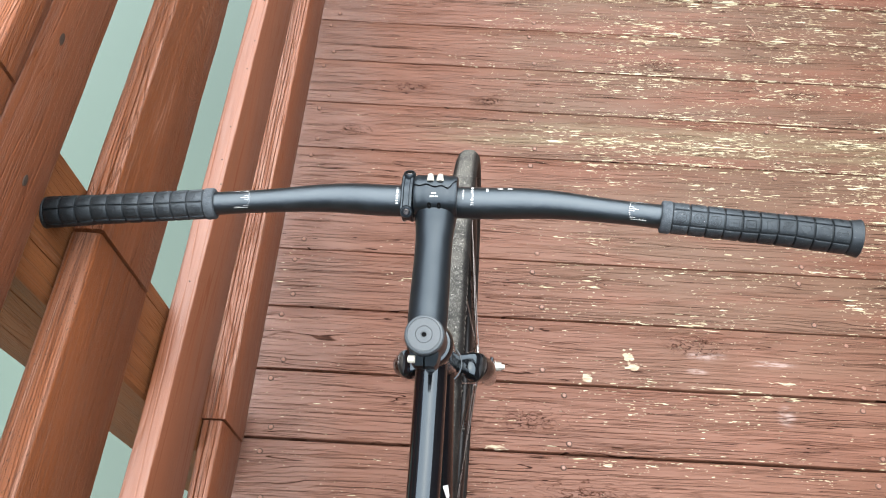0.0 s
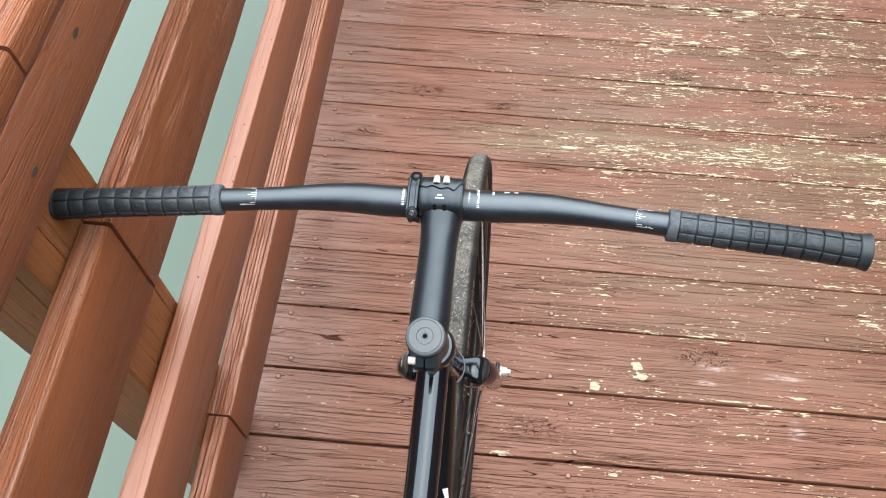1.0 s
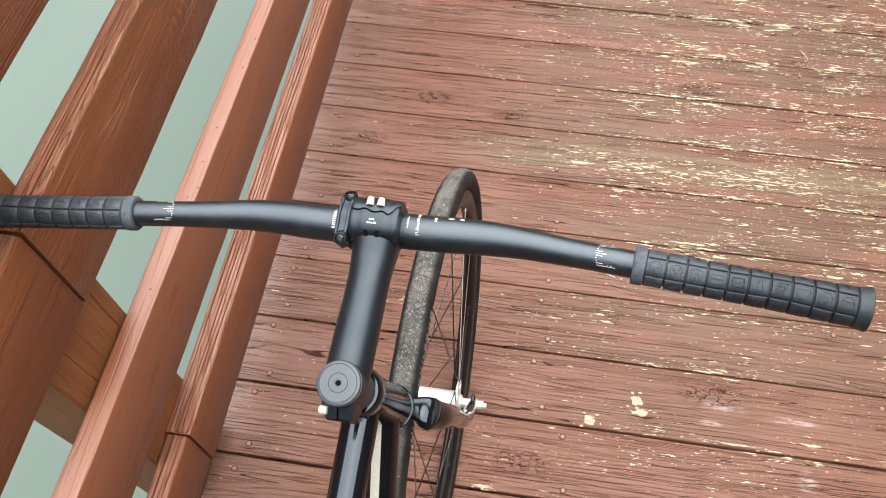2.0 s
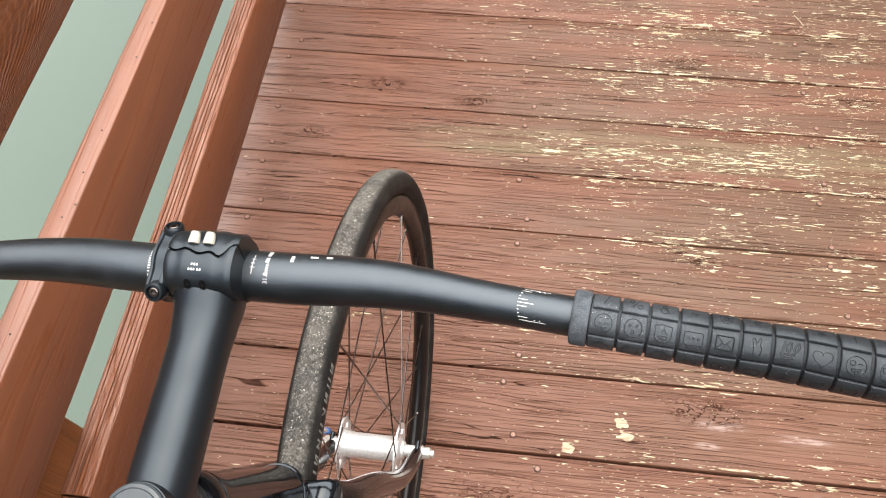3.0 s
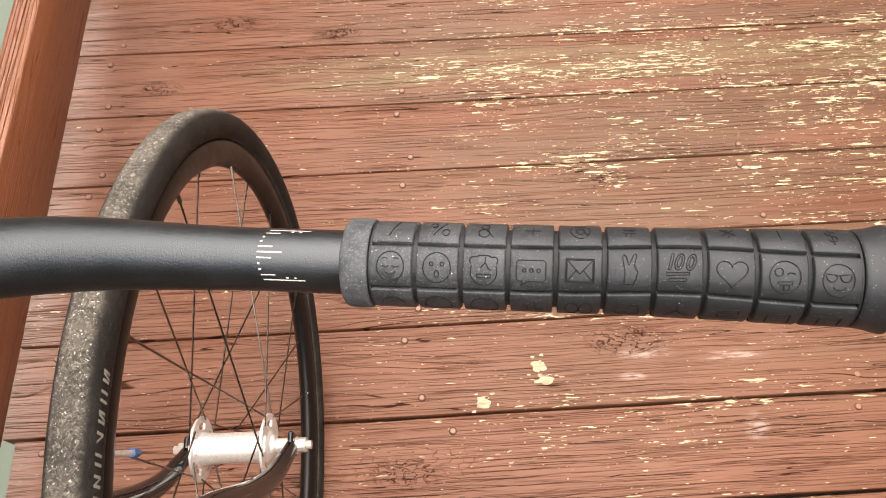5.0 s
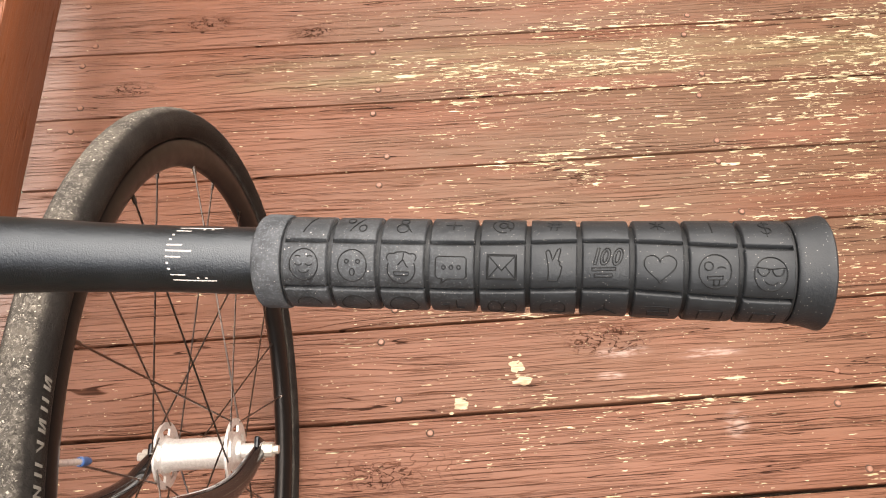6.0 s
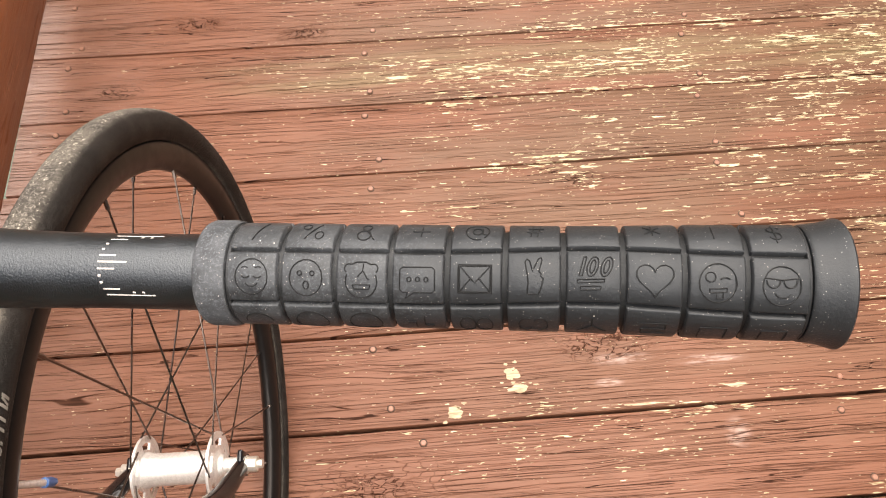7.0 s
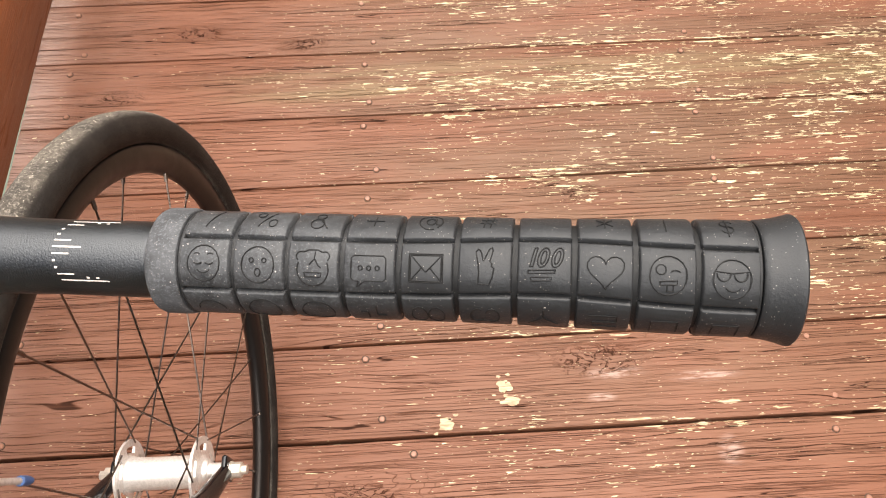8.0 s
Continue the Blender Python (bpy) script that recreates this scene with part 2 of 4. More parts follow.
        ring_ = s.math("MULTIPLY", ring_, s.ramp(s.noise(drawn(40.0, 9.0), 1.0, 3.0), 0.36, 0.55, 0.35, 1.0))
        ring_ = s.math("MULTIPLY", ring_, s.math("MAXIMUM", s.ramp(high.outputs[1], 0.12, 0.24), s.ramp(s.math("MULTIPLY", rise, -1.0), 0.012, 0.032)))
        col = s.mix(s.math("MULTIPLY", ring_, 0.34), col, (0.37, 0.155, 0.085))
        ridge = s.math("ADD", ridge, s.math("MULTIPLY", ring_, 0.9))
    s.set("Base Color", col)
    s.set("Roughness", s.ramp(streak, 0.2, 0.8, 0.40, 0.54))
    s.set("Specular IOR Level", s.ramp(broken, 0.0, 1.0, gloss, gloss * 0.3))
    h = s.math("SUBTRACT", s.math("MULTIPLY", fibre, 0.5), amount(s.math("MAXIMUM", s.math("MAXIMUM", lines, cracks), s.math("MULTIPLY", hair, 0.6)), 0.9))
    h = s.math("SUBTRACT", s.math("ADD", h, ridge), amount(pits, 0.5 * rough_saw))
    s.bump(h, 0.25 + 0.6 * rough_saw, 0.002)
    return s.mat


def bare_wood():
    s = Shader("bare weathered wood", 0.75)
    p = s.place()
    f = s.noise(s.scaled(p, 40.0, 320.0, 1.0), 1.0, 4.0, 0.6)
    s.set("Base Color", s.mix(s.ramp(f, 0.35, 0.62), (0.27, 0.180, 0.115), (0.46, 0.395, 0.275)))
    s.bump(f, 0.4, 0.0008)
    return s.mat


def water():
    s = Shader("murky green lake water", 0.12)
    p = s.place()
    n = s.noise(p, 0.35, 3.0)
    s.set("Base Color", s.mix(s.ramp(n, 0.3, 0.7), (0.060, 0.094, 0.073), (0.072, 0.107, 0.083)))
    s.set("IOR", 1.33)
    s.bump(s.noise(p, 2.2, 3.0), 0.08, 0.05)
    return s.mat


def anodised():
    s = Shader("fine-blasted black anodised aluminium", 0.4, 0.0, (0.008, 0.009, 0.011))
    p = s.object_place()
    pebble = s.noise(p, 1700.0, 2.0, 0.6)
    wear = s.noise(p, 60.0, 4.0, 0.6)
    s.set("Base Color", s.mix(s.ramp(wear, 0.45, 0.75), (0.004, 0.0048, 0.0058), (0.008, 0.009, 0.0105)))
    s.set("Roughness", s.ramp(wear, 0.3, 0.7, 0.33, 0.40))
    s.set("Specular IOR Level", 1.0)
    # reflections coloured blue here to stand for the sky overhead
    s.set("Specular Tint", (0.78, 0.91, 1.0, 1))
    s.bump(pebble, 0.5, 0.0003)
    return s.mat


def rubber(name, colour, rough, dust=0.35, spec=0.4):
    """Moulded rubber: a film of dust, thick by the handlebar and rubbed away towards the end of the grip."""
    s = Shader(name, rough)
    p = s.object_place()
    sep = s.tree.nodes.new("ShaderNodeSeparateXYZ")
    s.tree.links.new(p, sep.inputs[0])
    along = s.math("ADD", s.math("ABSOLUTE", sep.outputs[0]), s.math("MULTIPLY", s.math("SUBTRACT", s.noise(p, 45.0, 3.0), 0.5), 0.09))
    settled = s.ramp(along, 0.225, 0.320, 1.0, 0.10)
    g = s.noise(p, 1300.0, 3.0, 0.65)
    film = s.noise(p, 110.0, 5.0, 0.75)
    pale = tuple(c * 1.4 + k for c, k in zip(colour, (0.043, 0.049, 0.054)))
    col = s.mix(s.math("MULTIPLY", s.math("MULTIPLY", s.ramp(film, 0.30, 0.68), settled), dust), colour, pale)
    col = s.mix(s.math("MULTIPLY", s.math("MULTIPLY", s.ramp(g, 0.50, 0.66), settled), dust * 0.7), col, tuple(c * 1.7 for c in pale))
    # stray grains of pale dust
    for scale, size, share in ((700.0, 0.17, 0.955), (1500.0, 0.24, 0.82)):
        cells = s.tree.nodes.new("ShaderNodeTexVoronoi")
        cells.inputs["Scale"].default_value = scale
        s.tree.links.new(p, cells.inputs["Vector"])
        tint = s.tree.nodes.new("ShaderNodeSeparateColor")
        s.tree.links.new(cells.outputs["Color"], tint.inputs[0])
        some = s.ramp(s.math("ADD", tint.outputs[0], s.math("MULTIPLY", settled, 0.06)), share + 0.04, share + 0.05)
        dot = s.math("MULTIPLY", s.ramp(cells.outputs["Distance"], size * 0.7, size, 1.0, 0.0), some)
        col = s.mix(s.math("MULTIPLY", dot, min(1.0, dust * (1.5 if scale < 800 else 0.6))), col, (0.46, 0.45, 0.43))
    s.set("Base Color", col)
    s.set("Roughness", s.ramp(g, 0.3, 0.7, rough - 0.06, rough + 0.1))
    s.set("Specular IOR Level", spec)
    # reflections on the rubber tinted blue against the warm white balance
    s.set("Specular Tint", (0.80, 0.92, 1.0, 1))
    s.bump(s.math("ADD", g, s.math("MULTIPLY", film, 0.15)), 0.4, 0.0003)
    return s.mat


def tyre_rubber():
    s = Shader("dusty worn black tyre rubber", 0.85)
    p = s.object_place()
    sep = s.tree.nodes.new("ShaderNodeSeparateXYZ")
    s.tree.links.new(p, sep.inputs[0])
    off = s.math("ADD", s.math("ABSOLUTE", sep.outputs[0]), s.math("MULTIPLY", s.math("SUBTRACT", s.noise(p, 60.0, 3.0), 0.5), 0.004))
    tread = s.ramp(off, 0.0075, 0.0135, 1.0, 0.0)
    d = s.noise(p, 38.0, 5.0, 0.7)
    fine = s.noise(p, 330.0, 4.0, 0.8, 1.0)
    cuts = s.ramp(s.noise(p, 260.0, 3.0, 0.7, 1.6), 0.56, 0.63)
    dusty = s.mix(s.ramp(d, 0.32, 0.70), (0.052, 0.050, 0.046), (0.120, 0.113, 0.098))
    dusty = s.mix(s.math("MULTIPLY", s.ramp(fine, 0.50, 0.62), 0.75), dusty, (0.250, 0.240, 0.215))
    dusty = s.mix(s.math("MULTIPLY", cuts, 0.7), dusty, (0.040, 0.038, 0.035))
    grit = s.ramp(s.noise(p, 480.0, 1.5), 0.67, 0.70)
    dusty = s.mix(s.math("MULTIPLY", grit, 0.8), dusty, (0.55, 0.53, 0.46))
    side = s.mix(s.ramp(d, 0.4, 0.7), (0.010, 0.0095, 0.009), (0.024, 0.022, 0.020))
    s.set("Base Color", s.mix(tread, side, dusty))
    s.set("Roughness", s.ramp(tread, 0.0, 1.0, 0.62, 0.9))
    s.set("Specular IOR Level", 0.22)
    s.bump(s.math("SUBTRACT", fine, s.math("MULTIPLY", cuts, tread)), 0.8, 0.0018)
    return s.mat


def plain(name, colour, rough, metal=0.0, bump=0.0, scale=400.0, spec=0.5, tint=(1.0, 1.0, 1.0)):
    s = Shader(name, rough, metal, colour)
    p = s.object_place()
    n = s.noise(p, scale, 3.0, 0.6)
    s.set("Base Color", s.mix(s.ramp(n, 0.3, 0.7), tuple(c * 0.88 for c in colour), tuple(min(1, c * 1.1) for c in colour)))
    s.set("Roughness", s.ramp(s.noise(p, 55.0, 3.0), 0.3, 0.7, max(0.02, rough - 0.04), rough + 0.05))
    s.set("Specular IOR Level", spec)
    s.set("Specular Tint", (*tint, 1))
    if bump:
        s.bump(n, bump, 0.0003)
    return s.mat


DECK = stained_deck()
RAIL_ROUGH = stained_rail("rough-sawn red-brown stained rail", 70.0, (0.192, 0.056, 0.0175), 1.0, gloss=0.32)
RAIL_FLAME = stained_rail("rough-sawn flame-grained red-brown rail", 70.0, (0.192, 0.056, 0.0175), 1.0, gloss=0.32, flame=(0.320, 0.748))
POST = stained_rail("rough-sawn red-brown stained post", 34.0, (0.285, 0.105, 0.040), 0.9, 2, 0.12)
RAIL_WORN = stained_rail("cracked red-brown stained rail", 36.0, (0.198, 0.058, 0.0205), 0.75, gloss=0.6)
RAIL_SMOOTH = stained_rail("planed red-brown stained rail", 9.0, (0.218, 0.069, 0.029), 0.10, gloss=0.95)
SHADE_WALL = plain("dark brown light-blocking wall", (0.075, 0.042, 0.028), 0.6, 0.0, 0.2, 30.0)
BARE = bare_wood()
WATER = water()
HORIZON_RING = plain("dark green horizon ring", (0.035, 0.05, 0.025), 0.9, 0.0, 0.0, 0.4)
NAIL = plain("stained-over nail head", (0.235, 0.115, 0.080), 0.42, 0.0, 0.3, 400.0, 0.5)
UNDER = plain("dark timber and painted shade", (0.04, 0.024, 0.016), 0.8)
BLACK = anodised()
# sky blue is put into the reflection tint of these two blacks
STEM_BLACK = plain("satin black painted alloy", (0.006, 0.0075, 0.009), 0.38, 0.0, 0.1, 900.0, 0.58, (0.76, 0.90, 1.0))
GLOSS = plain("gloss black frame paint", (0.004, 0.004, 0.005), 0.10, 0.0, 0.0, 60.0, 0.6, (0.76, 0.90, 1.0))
GRIP = rubber("dark grey moulded grip rubber", (0.033, 0.038, 0.043), 0.70, 0.62, 0.3)
GRIP_PAD = rubber("dark smooth grip pads", (0.0115, 0.0133, 0.0152), 0.48, 0.66, 0.46)
# blacker colour on the groove floors paints the shade between the pads
GRIP_FLOOR_SHADE = rubber("grip rubber darkened for groove shade", (0.007, 0.0075, 0.008), 0.55, 0.3)
# the marks are raised strokes, black to paint the shade of engraved lines
GRIP_LINE = rubber("black strokes for the shade of sunk marks", (0.005, 0.005, 0.005), 0.6, 0.05)
TYRE = tyre_rubber()
RIM = plain("satin black deep rim", (0.007, 0.0065, 0.0065), 0.34, 0.0, 0.1, 500.0, 0.28)
SILVER = plain("satin polished aluminium", (0.74, 0.74, 0.73), 0.36, 0.55, 0.05)
NUT = plain("zinc-plated steel", (0.62, 0.60, 0.55), 0.38, 0.7, 0.1)
SPOKE = plain("dark steel spoke", (0.16, 0.14, 0.13), 0.3, 1.0)
WHITE = plain("white print", (0.62, 0.62, 0.605), 0.5)
CREAM = plain("cream plastic bolt cap", (0.42, 0.40, 0.335), 0.45)
CAP_GREY = plain("grey-black satin top cap", (0.038, 0.048, 0.054), 0.42, 0.0, 0.08, 900.0, 0.55)
HOLE = plain("dark recess", (0.003, 0.003, 0.003), 0.9, 0.0, 0.0, 400.0, 0.08)
BLUE = plain("blue valve cap", (0.03, 0.11, 0.30), 0.35)
PRINT_GREY = plain("worn grey sidewall print", (0.17, 0.165, 0.15), 0.7, 0.0, 0.0, 250.0)


# ---- mesh helpers ----
FRONT_END = Vector((0, 0.0255, 0.009))  # bar, stem and frame sit this far from the front axle's own datum


def part(name, bm, material, parent=None, label="", smooth=True, angle=38):
    bmesh.ops.recalc_face_normals(bm, faces=bm.faces)
    me = bpy.data.meshes.new(name)
    bm.to_mesh(me)
    bm.free()
    me.materials.append(material)
    if smooth:
        me.shade_smooth()
        me.set_sharp_from_angle(angle=radians(angle))
    ob = new(name, me)
    ob.parent = parent
    if parent is not None and parent.name == "bicycle" and "wheel" not in name:
        ob.location = FRONT_END
    if label:
        tagged(ob, label)
    return ob


def box(bm, lo, hi, bevel=0.0, segments=2):
    m = Matrix.LocRotScale([(a + b) / 2 for a, b in zip(lo, hi)], None, [b - a for a, b in zip(lo, hi)])
    made = bmesh.ops.create_cube(bm, size=1, matrix=m)
    if bevel:
        edges = {e for v in made["verts"] for e in v.link_edges}
        bmesh.ops.bevel(bm, geom=list(edges), offset=bevel, segments=segments, affect="EDGES", profile=0.5)
    return made


def loft(bm, rings, caps=True, closed=False):
    """Skin rings of equal count, in order."""
    rows = [[bm.verts.new(p) for p in ring] for ring in rings]
    count = len(rows[0])
    pairs = list(zip(rows, rows[1:])) + ([(rows[-1], rows[0])] if closed else [])
    for a, b in pairs:
        for i in range(count):
            j = (i + 1) % count
            bm.faces.new((a[i], a[j], b[j], b[i]))
    if caps and not closed:
        bm.faces.new(rows[0][::-1])
        bm.faces.new(rows[-1])
    return rows


def frame_of(tangent, hint=(0, 0, 1)):
    t = Vector(tangent).normalized()
    a = Vector(hint) - t * t.dot(Vector(hint))
    if a.length < 1e-4:
        a = Vector((0, 1, 0)) - t * t.y
    a.normalize()
    return t, a, t.cross(a)


def ring(centre, tangent, radius, count=24, hint=(0, 0, 1), squash=1.0):
    t, a, b = frame_of(tangent, hint)
    c = Vector(centre)
    return [c + a * (radius * math.cos(2 * math.pi * i / count)) + b * (radius * squash * math.sin(2 * math.pi * i / count)) for i in range(count)]


def tube(bm, points, radii, count=16, hint=(0, 0, 1), caps=True):
    pts = [Vector(p) for p in points]
    rings = []
    for i, p in enumerate(pts):
        t = pts[min(i + 1, len(pts) - 1)] - pts[max(i - 1, 0)]
        r = radii[i] if isinstance(radii, (list, tuple)) else radii
        rings.append(ring(p, t, r, count, hint))
    loft(bm, rings, caps)


def spline(points, steps=6):
    """Points along a smooth curve through the given ones."""
    pts = [Vector(p) for p in points]
    out = []
    for i in range(len(pts) - 1):
        p0, p1, p2, p3 = pts[max(i - 1, 0)], pts[i], pts[i + 1], pts[min(i + 2, len(pts) - 1)]
        for k in range(steps):
            t = k / steps
            out.append(0.5 * ((2 * p1) + (p2 - p0) * t + (2 * p0 - 5 * p1 + 4 * p2 - p3) * t * t + (3 * p1 - p0 - 3 * p2 + p3) * t ** 3))
    out.append(pts[-1])
    return out


def turned(bm, start, axis, profile, count=28, hint=(0, 1, 0)):
    """A turned body: profile of (distance along the axis, radius)."""
    t = Vector(axis).normalized()
    loft(bm, [ring(Vector(start) + t * d, t, max(r, 1e-5), count, hint) for d, r in profile])


def thing(name, label, category, group="", kind=""):
    return tagged(new(name), label, category, group, kind)


# ---- lake ----
bm = bmesh.new()
bmesh.ops.create_grid(bm, x_segments=2, y_segments=2, size=600, matrix=Matrix.Translation((0, 0, -1.3)))
tagged(part("water", bm, WATER, smooth=False), "calm murky grey-green lake water below the deck", "water", kind="structure")

# unseen dark ring all round closes the place, added to darken the low sky
bm = bmesh.new()
rows = []
for lift in (-2.0, 1.0):
    ringv = []
    for i in range(120):
        a = 2 * math.pi * i / 120
        top = 25 + 5 * noise.noise((math.cos(a) * 5, math.sin(a) * 5, 3.0)) + 2 * noise.noise((math.cos(a) * 19, math.sin(a) * 19, 8.0))
        ringv.append(bm.verts.new((45 * math.cos(a), 45 * math.sin(a), lift if lift < 0 else top)))
    rows.append(ringv)
for i in range(120):
    j = (i + 1) % 120
    bm.faces.new((rows[0][i], rows[0][j], rows[1][j], rows[1][i]))
tagged(part("backdrop", bm, HORIZON_RING, smooth=False), "dark green ring added round the lake to darken the horizon", "woods", kind="structure")

# ---- deck ----
bm = bmesh.new()
for x in (0.0, 0.585, 1.2, 1.8, 2.4):
    box(bm, (x - 0.045, -3.58, -0.19), (x + 0.045, 4.6, -0.0475))
# added dark sheet under the boards, so that the gaps look deeply shaded
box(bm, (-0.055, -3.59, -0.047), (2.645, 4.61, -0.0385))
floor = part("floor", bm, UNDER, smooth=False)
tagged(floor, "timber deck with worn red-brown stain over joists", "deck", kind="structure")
GAPS = {-1: 0.0060, 0: 0.0048, 1: 0.0040, 2: 0.0036, 3: 0.0028, 4: 0.003, 5: 0.003, 6: 0.003, 7: 0.0033}
rng = random.Random(4)


def deck_board(k):
    lo = k * PITCH + GAPS.get(k, 0.004) / 2
    hi = (k + 1) * PITCH - GAPS.get(k + 1, 0.004) / 2
    left = -0.056 if lo < -0.09 and hi > -0.26 else -0.078 + rng.uniform(-0.004, 0.004)
    right, thick, ch = 2.645, 0.038, 0.0014
    rise = rng.uniform(-0.0012, 0.0012)
    bm = bmesh.new()
    rings = []
    n = 90
    for i in range(n + 1):
        x = left + (right - left) * (i / n) ** 1.1
        w0 = 0.0011 * noise.noise((x * 5, k * 3.1, 0.0)) + 0.0005 * noise.noise((x * 31, k * 3.1, 2.0))
        w1 = 0.0011 * noise.noise((x * 5, k * 3.1, 5.0)) + 0.0005 * noise.noise((x * 31, k * 3.1, 7.0))
        z = rise + 0.0012 * noise.noise((x * 1.3, k * 1.7, 9.0))
        cup = 0.0008
        a, b = lo + w0, hi + w1
        sec = [(a, -thick), (b, -thick), (b, z - ch), (b - ch * 0.35, z - ch * 0.35), (b - ch, z), (b - 0.04, z - cup), ((a + b) / 2, z - cup * 1.2), (a + 0.04, z - cup), (a + ch, z), (a + ch * 0.35, z - ch * 0.35), (a, z - ch)]
        rings.append([Vector((x, y, zz)) for y, zz in sec])
    loft(bm, rings)
    return part("board", bm, DECK, floor, angle=50), lo, hi, rise


bm = bmesh.new()
turned(bm, (0, 0, -0.004), (0, 0, 1), [(0, 0.0040), (0.0042, 0.0062), (0.0045, 0.0058), (0.0045, 0.0046), (0.0058, 0.0045), (0.0067, 0.0037), (0.0069, 0.0012)], 14)
# the outer flare is coloured dark as the contact shadow round the head
for f in bm.faces:
    f.material_index = 1 if f.calc_center_median().xy.length > 0.0043 and f.calc_center_median().z < 0.0009 else 0
nail_ob = part("nail", bm, NAIL)
nail_mesh = nail_ob.data
nail_mesh.materials.append(UNDER)
bpy.data.objects.remove(nail_ob)
boards = {}
for k in range(-24, 31):
    board, lo, hi, rise = deck_board(k)
    boards[k] = board
    if not -8 <= k < 13:
        continue
    mid = (lo + hi) / 2
    xs = (0.0, 0.556, 1.170) if k >= 1 else (0.0, 0.556, 1.250) if k == 0 else (0.0, 0.618, 1.253)
    for x in xs:
        for side in (-1, 1):
            nail = new("nail", nail_mesh)
            nail.parent = board
            nail.location = (x + side * -0.0085 + rng.uniform(-0.006, 0.006), mid + side * 0.049 + rng.uniform(-0.005, 0.005), rise - 0.0004)


def worn_patch(x, y, length, width, seed):
    """A ragged patch where the stain has come off a board."""
    bm = bmesh.new()
    n = 56
    ringv = []
    for i in range(n):
        a = 2 * math.pi * i / n
        r = 0.78 + 0.42 * noise.noise((math.cos(a) * 1.4, math.sin(a) * 1.4, seed * 7.3)) + 0.16 * noise.noise((math.cos(a) * 4, math.sin(a) * 4, seed * 3.1)) + 0.14 * noise.noise((math.cos(a) * 12, math.sin(a) * 12, seed * 5.7))
        ringv.append(bm.verts.new((x + math.cos(a) * length / 2 * r, y + math.sin(a) * width / 2 * r, 0.0014 + 0.00002 * (seed % 17))))
    bm.faces.new(ringv)
    part("bare_patch", bm, BARE, boards[math.floor(y / PITCH)], smooth=False)


for i, (x, y, length, width) in enumerate([(0.758, 0.070, 0.034, 0.036), (0.766, 0.046, 0.044, 0.020), (0.664, 0.017, 0.040, 0.030), (0.471, -0.142, 0.050, 0.012),
                                           (0.955, 0.008, 0.110, 0.006), (0.700, -0.168, 0.030, 0.010), (0.705, 0.583, 0.034, 0.013), (1.100, 0.027, 0.060, 0.008), (1.05, -0.004, 0.03, 0.009)]):
    worn_patch(x, y, length * 0.8, width * 0.72, i + 1)
    for j in range(7):
        worn_patch(x + rng.uniform(-0.6, 0.6) * length, y + rng.uniform(-0.55, 0.55) * width, length * rng.uniform(0.08, 0.3), width * rng.uniform(0.06, 0.18), i * 7 + j + 20)

bm = bmesh.new()
tube(bm, spline([(1.172, 1.105, 0.0035), (1.180, 1.090, 0.0060), (1.190, 1.072, 0.0030)], 4), 0.0011, 6)
tagged(part("twig", bm, BARE), "thin pale dry twig lying on the deck boards", "twig")

# ---- unseen wall added to close the deck and block light from its side ----
bm = bmesh.new()
box(bm, (2.65, -3.6, -0.6), (2.80, 4.62, 3.0))
wall_east = part("wall_east", bm, SHADE_WALL, smooth=False)
tagged(wall_east, "plain dark brown wall added beside the deck to block light", "wall", kind="structure")

# ---- railing ----
railing = thing("railing", "red-brown stained timber railing of horizontal boards on a square post beside the deck", "railing", kind="structure")


def rail(name, y0, y1, x0, x1, z0, z1, material, slope=0.0, bevel=0.004, seed=0.0, label="", grooves=()):
    bm = bmesh.new()
    n = max(4, int((y1 - y0) / (0.012 if grooves else 0.03)))
    rings = []
    for i in range(n + 1):
        y = y0 + (y1 - y0) * i / n
        dz = slope * y
        sec = []
        b = bevel
        for cx, cz, kind in ((x0, z0, 0), (x1, z0, 1), (x1, z1, 2), (x0, z1, 3)):
            sx = 1 if cx == x0 else -1
            sz = 1 if cz == z0 else -1
            j = 0.0012 * noise.noise((y * 6, seed + kind, 0.3)) + 0.0006 * noise.noise((y * 35, seed + kind, 1.3))
            bb = b * (1 + 0.5 * noise.noise((y * 9, seed + kind, 4.0)))
            two = [(cx + sx * bb + j, cz + dz + j), (cx + sx * bb * 0.3 + j, cz + sz * bb * 0.3 + dz + j), (cx + j, cz + sz * bb + dz + j)]
            if kind in (0, 2):
                two = two[::-1]
            sec += two
            if kind == 2:
                # long drying cracks along the top
                jz = 0.0012 * noise.noise((y * 6, seed + 2, 0.3))
                for g in grooves:
                    wander = 0.0016 * noise.noise((y * 5, g * 40, seed)) + 0.0005 * noise.noise((y * 40, g * 40, seed))
                    deep = max(0.0, 0.55 + noise.noise((y * 2.2, g * 23, seed + 5)))
                    gx = x1 - bevel - (x1 - x0 - 2 * bevel) * g + wander
                    gw = 0.0003 + 0.0008 * deep
                    sec += [(gx + gw, z1 + dz + jz), (gx, z1 + dz + jz - 0.0045 * deep), (gx - gw, z1 + dz + jz)]
        rings.append([Vector((p, y, q)) for p, q in sec])
    loft(bm, rings)
    return part(name, bm, material, railing, label, angle=50)


RX0, RX1 = -0.061, -0.020
rail("rail", -0.156, 4.4, RX0 + 0.008, RX1, 0.681, 0.836, RAIL_FLAME, slope=-0.014, seed=1.0, grooves=(0.3, 0.62))
rail("rail", -3.4, -0.159, RX0 + 0.006, RX1 - 0.002, 0.680, 0.834, RAIL_ROUGH, slope=-0.008, seed=2.0)
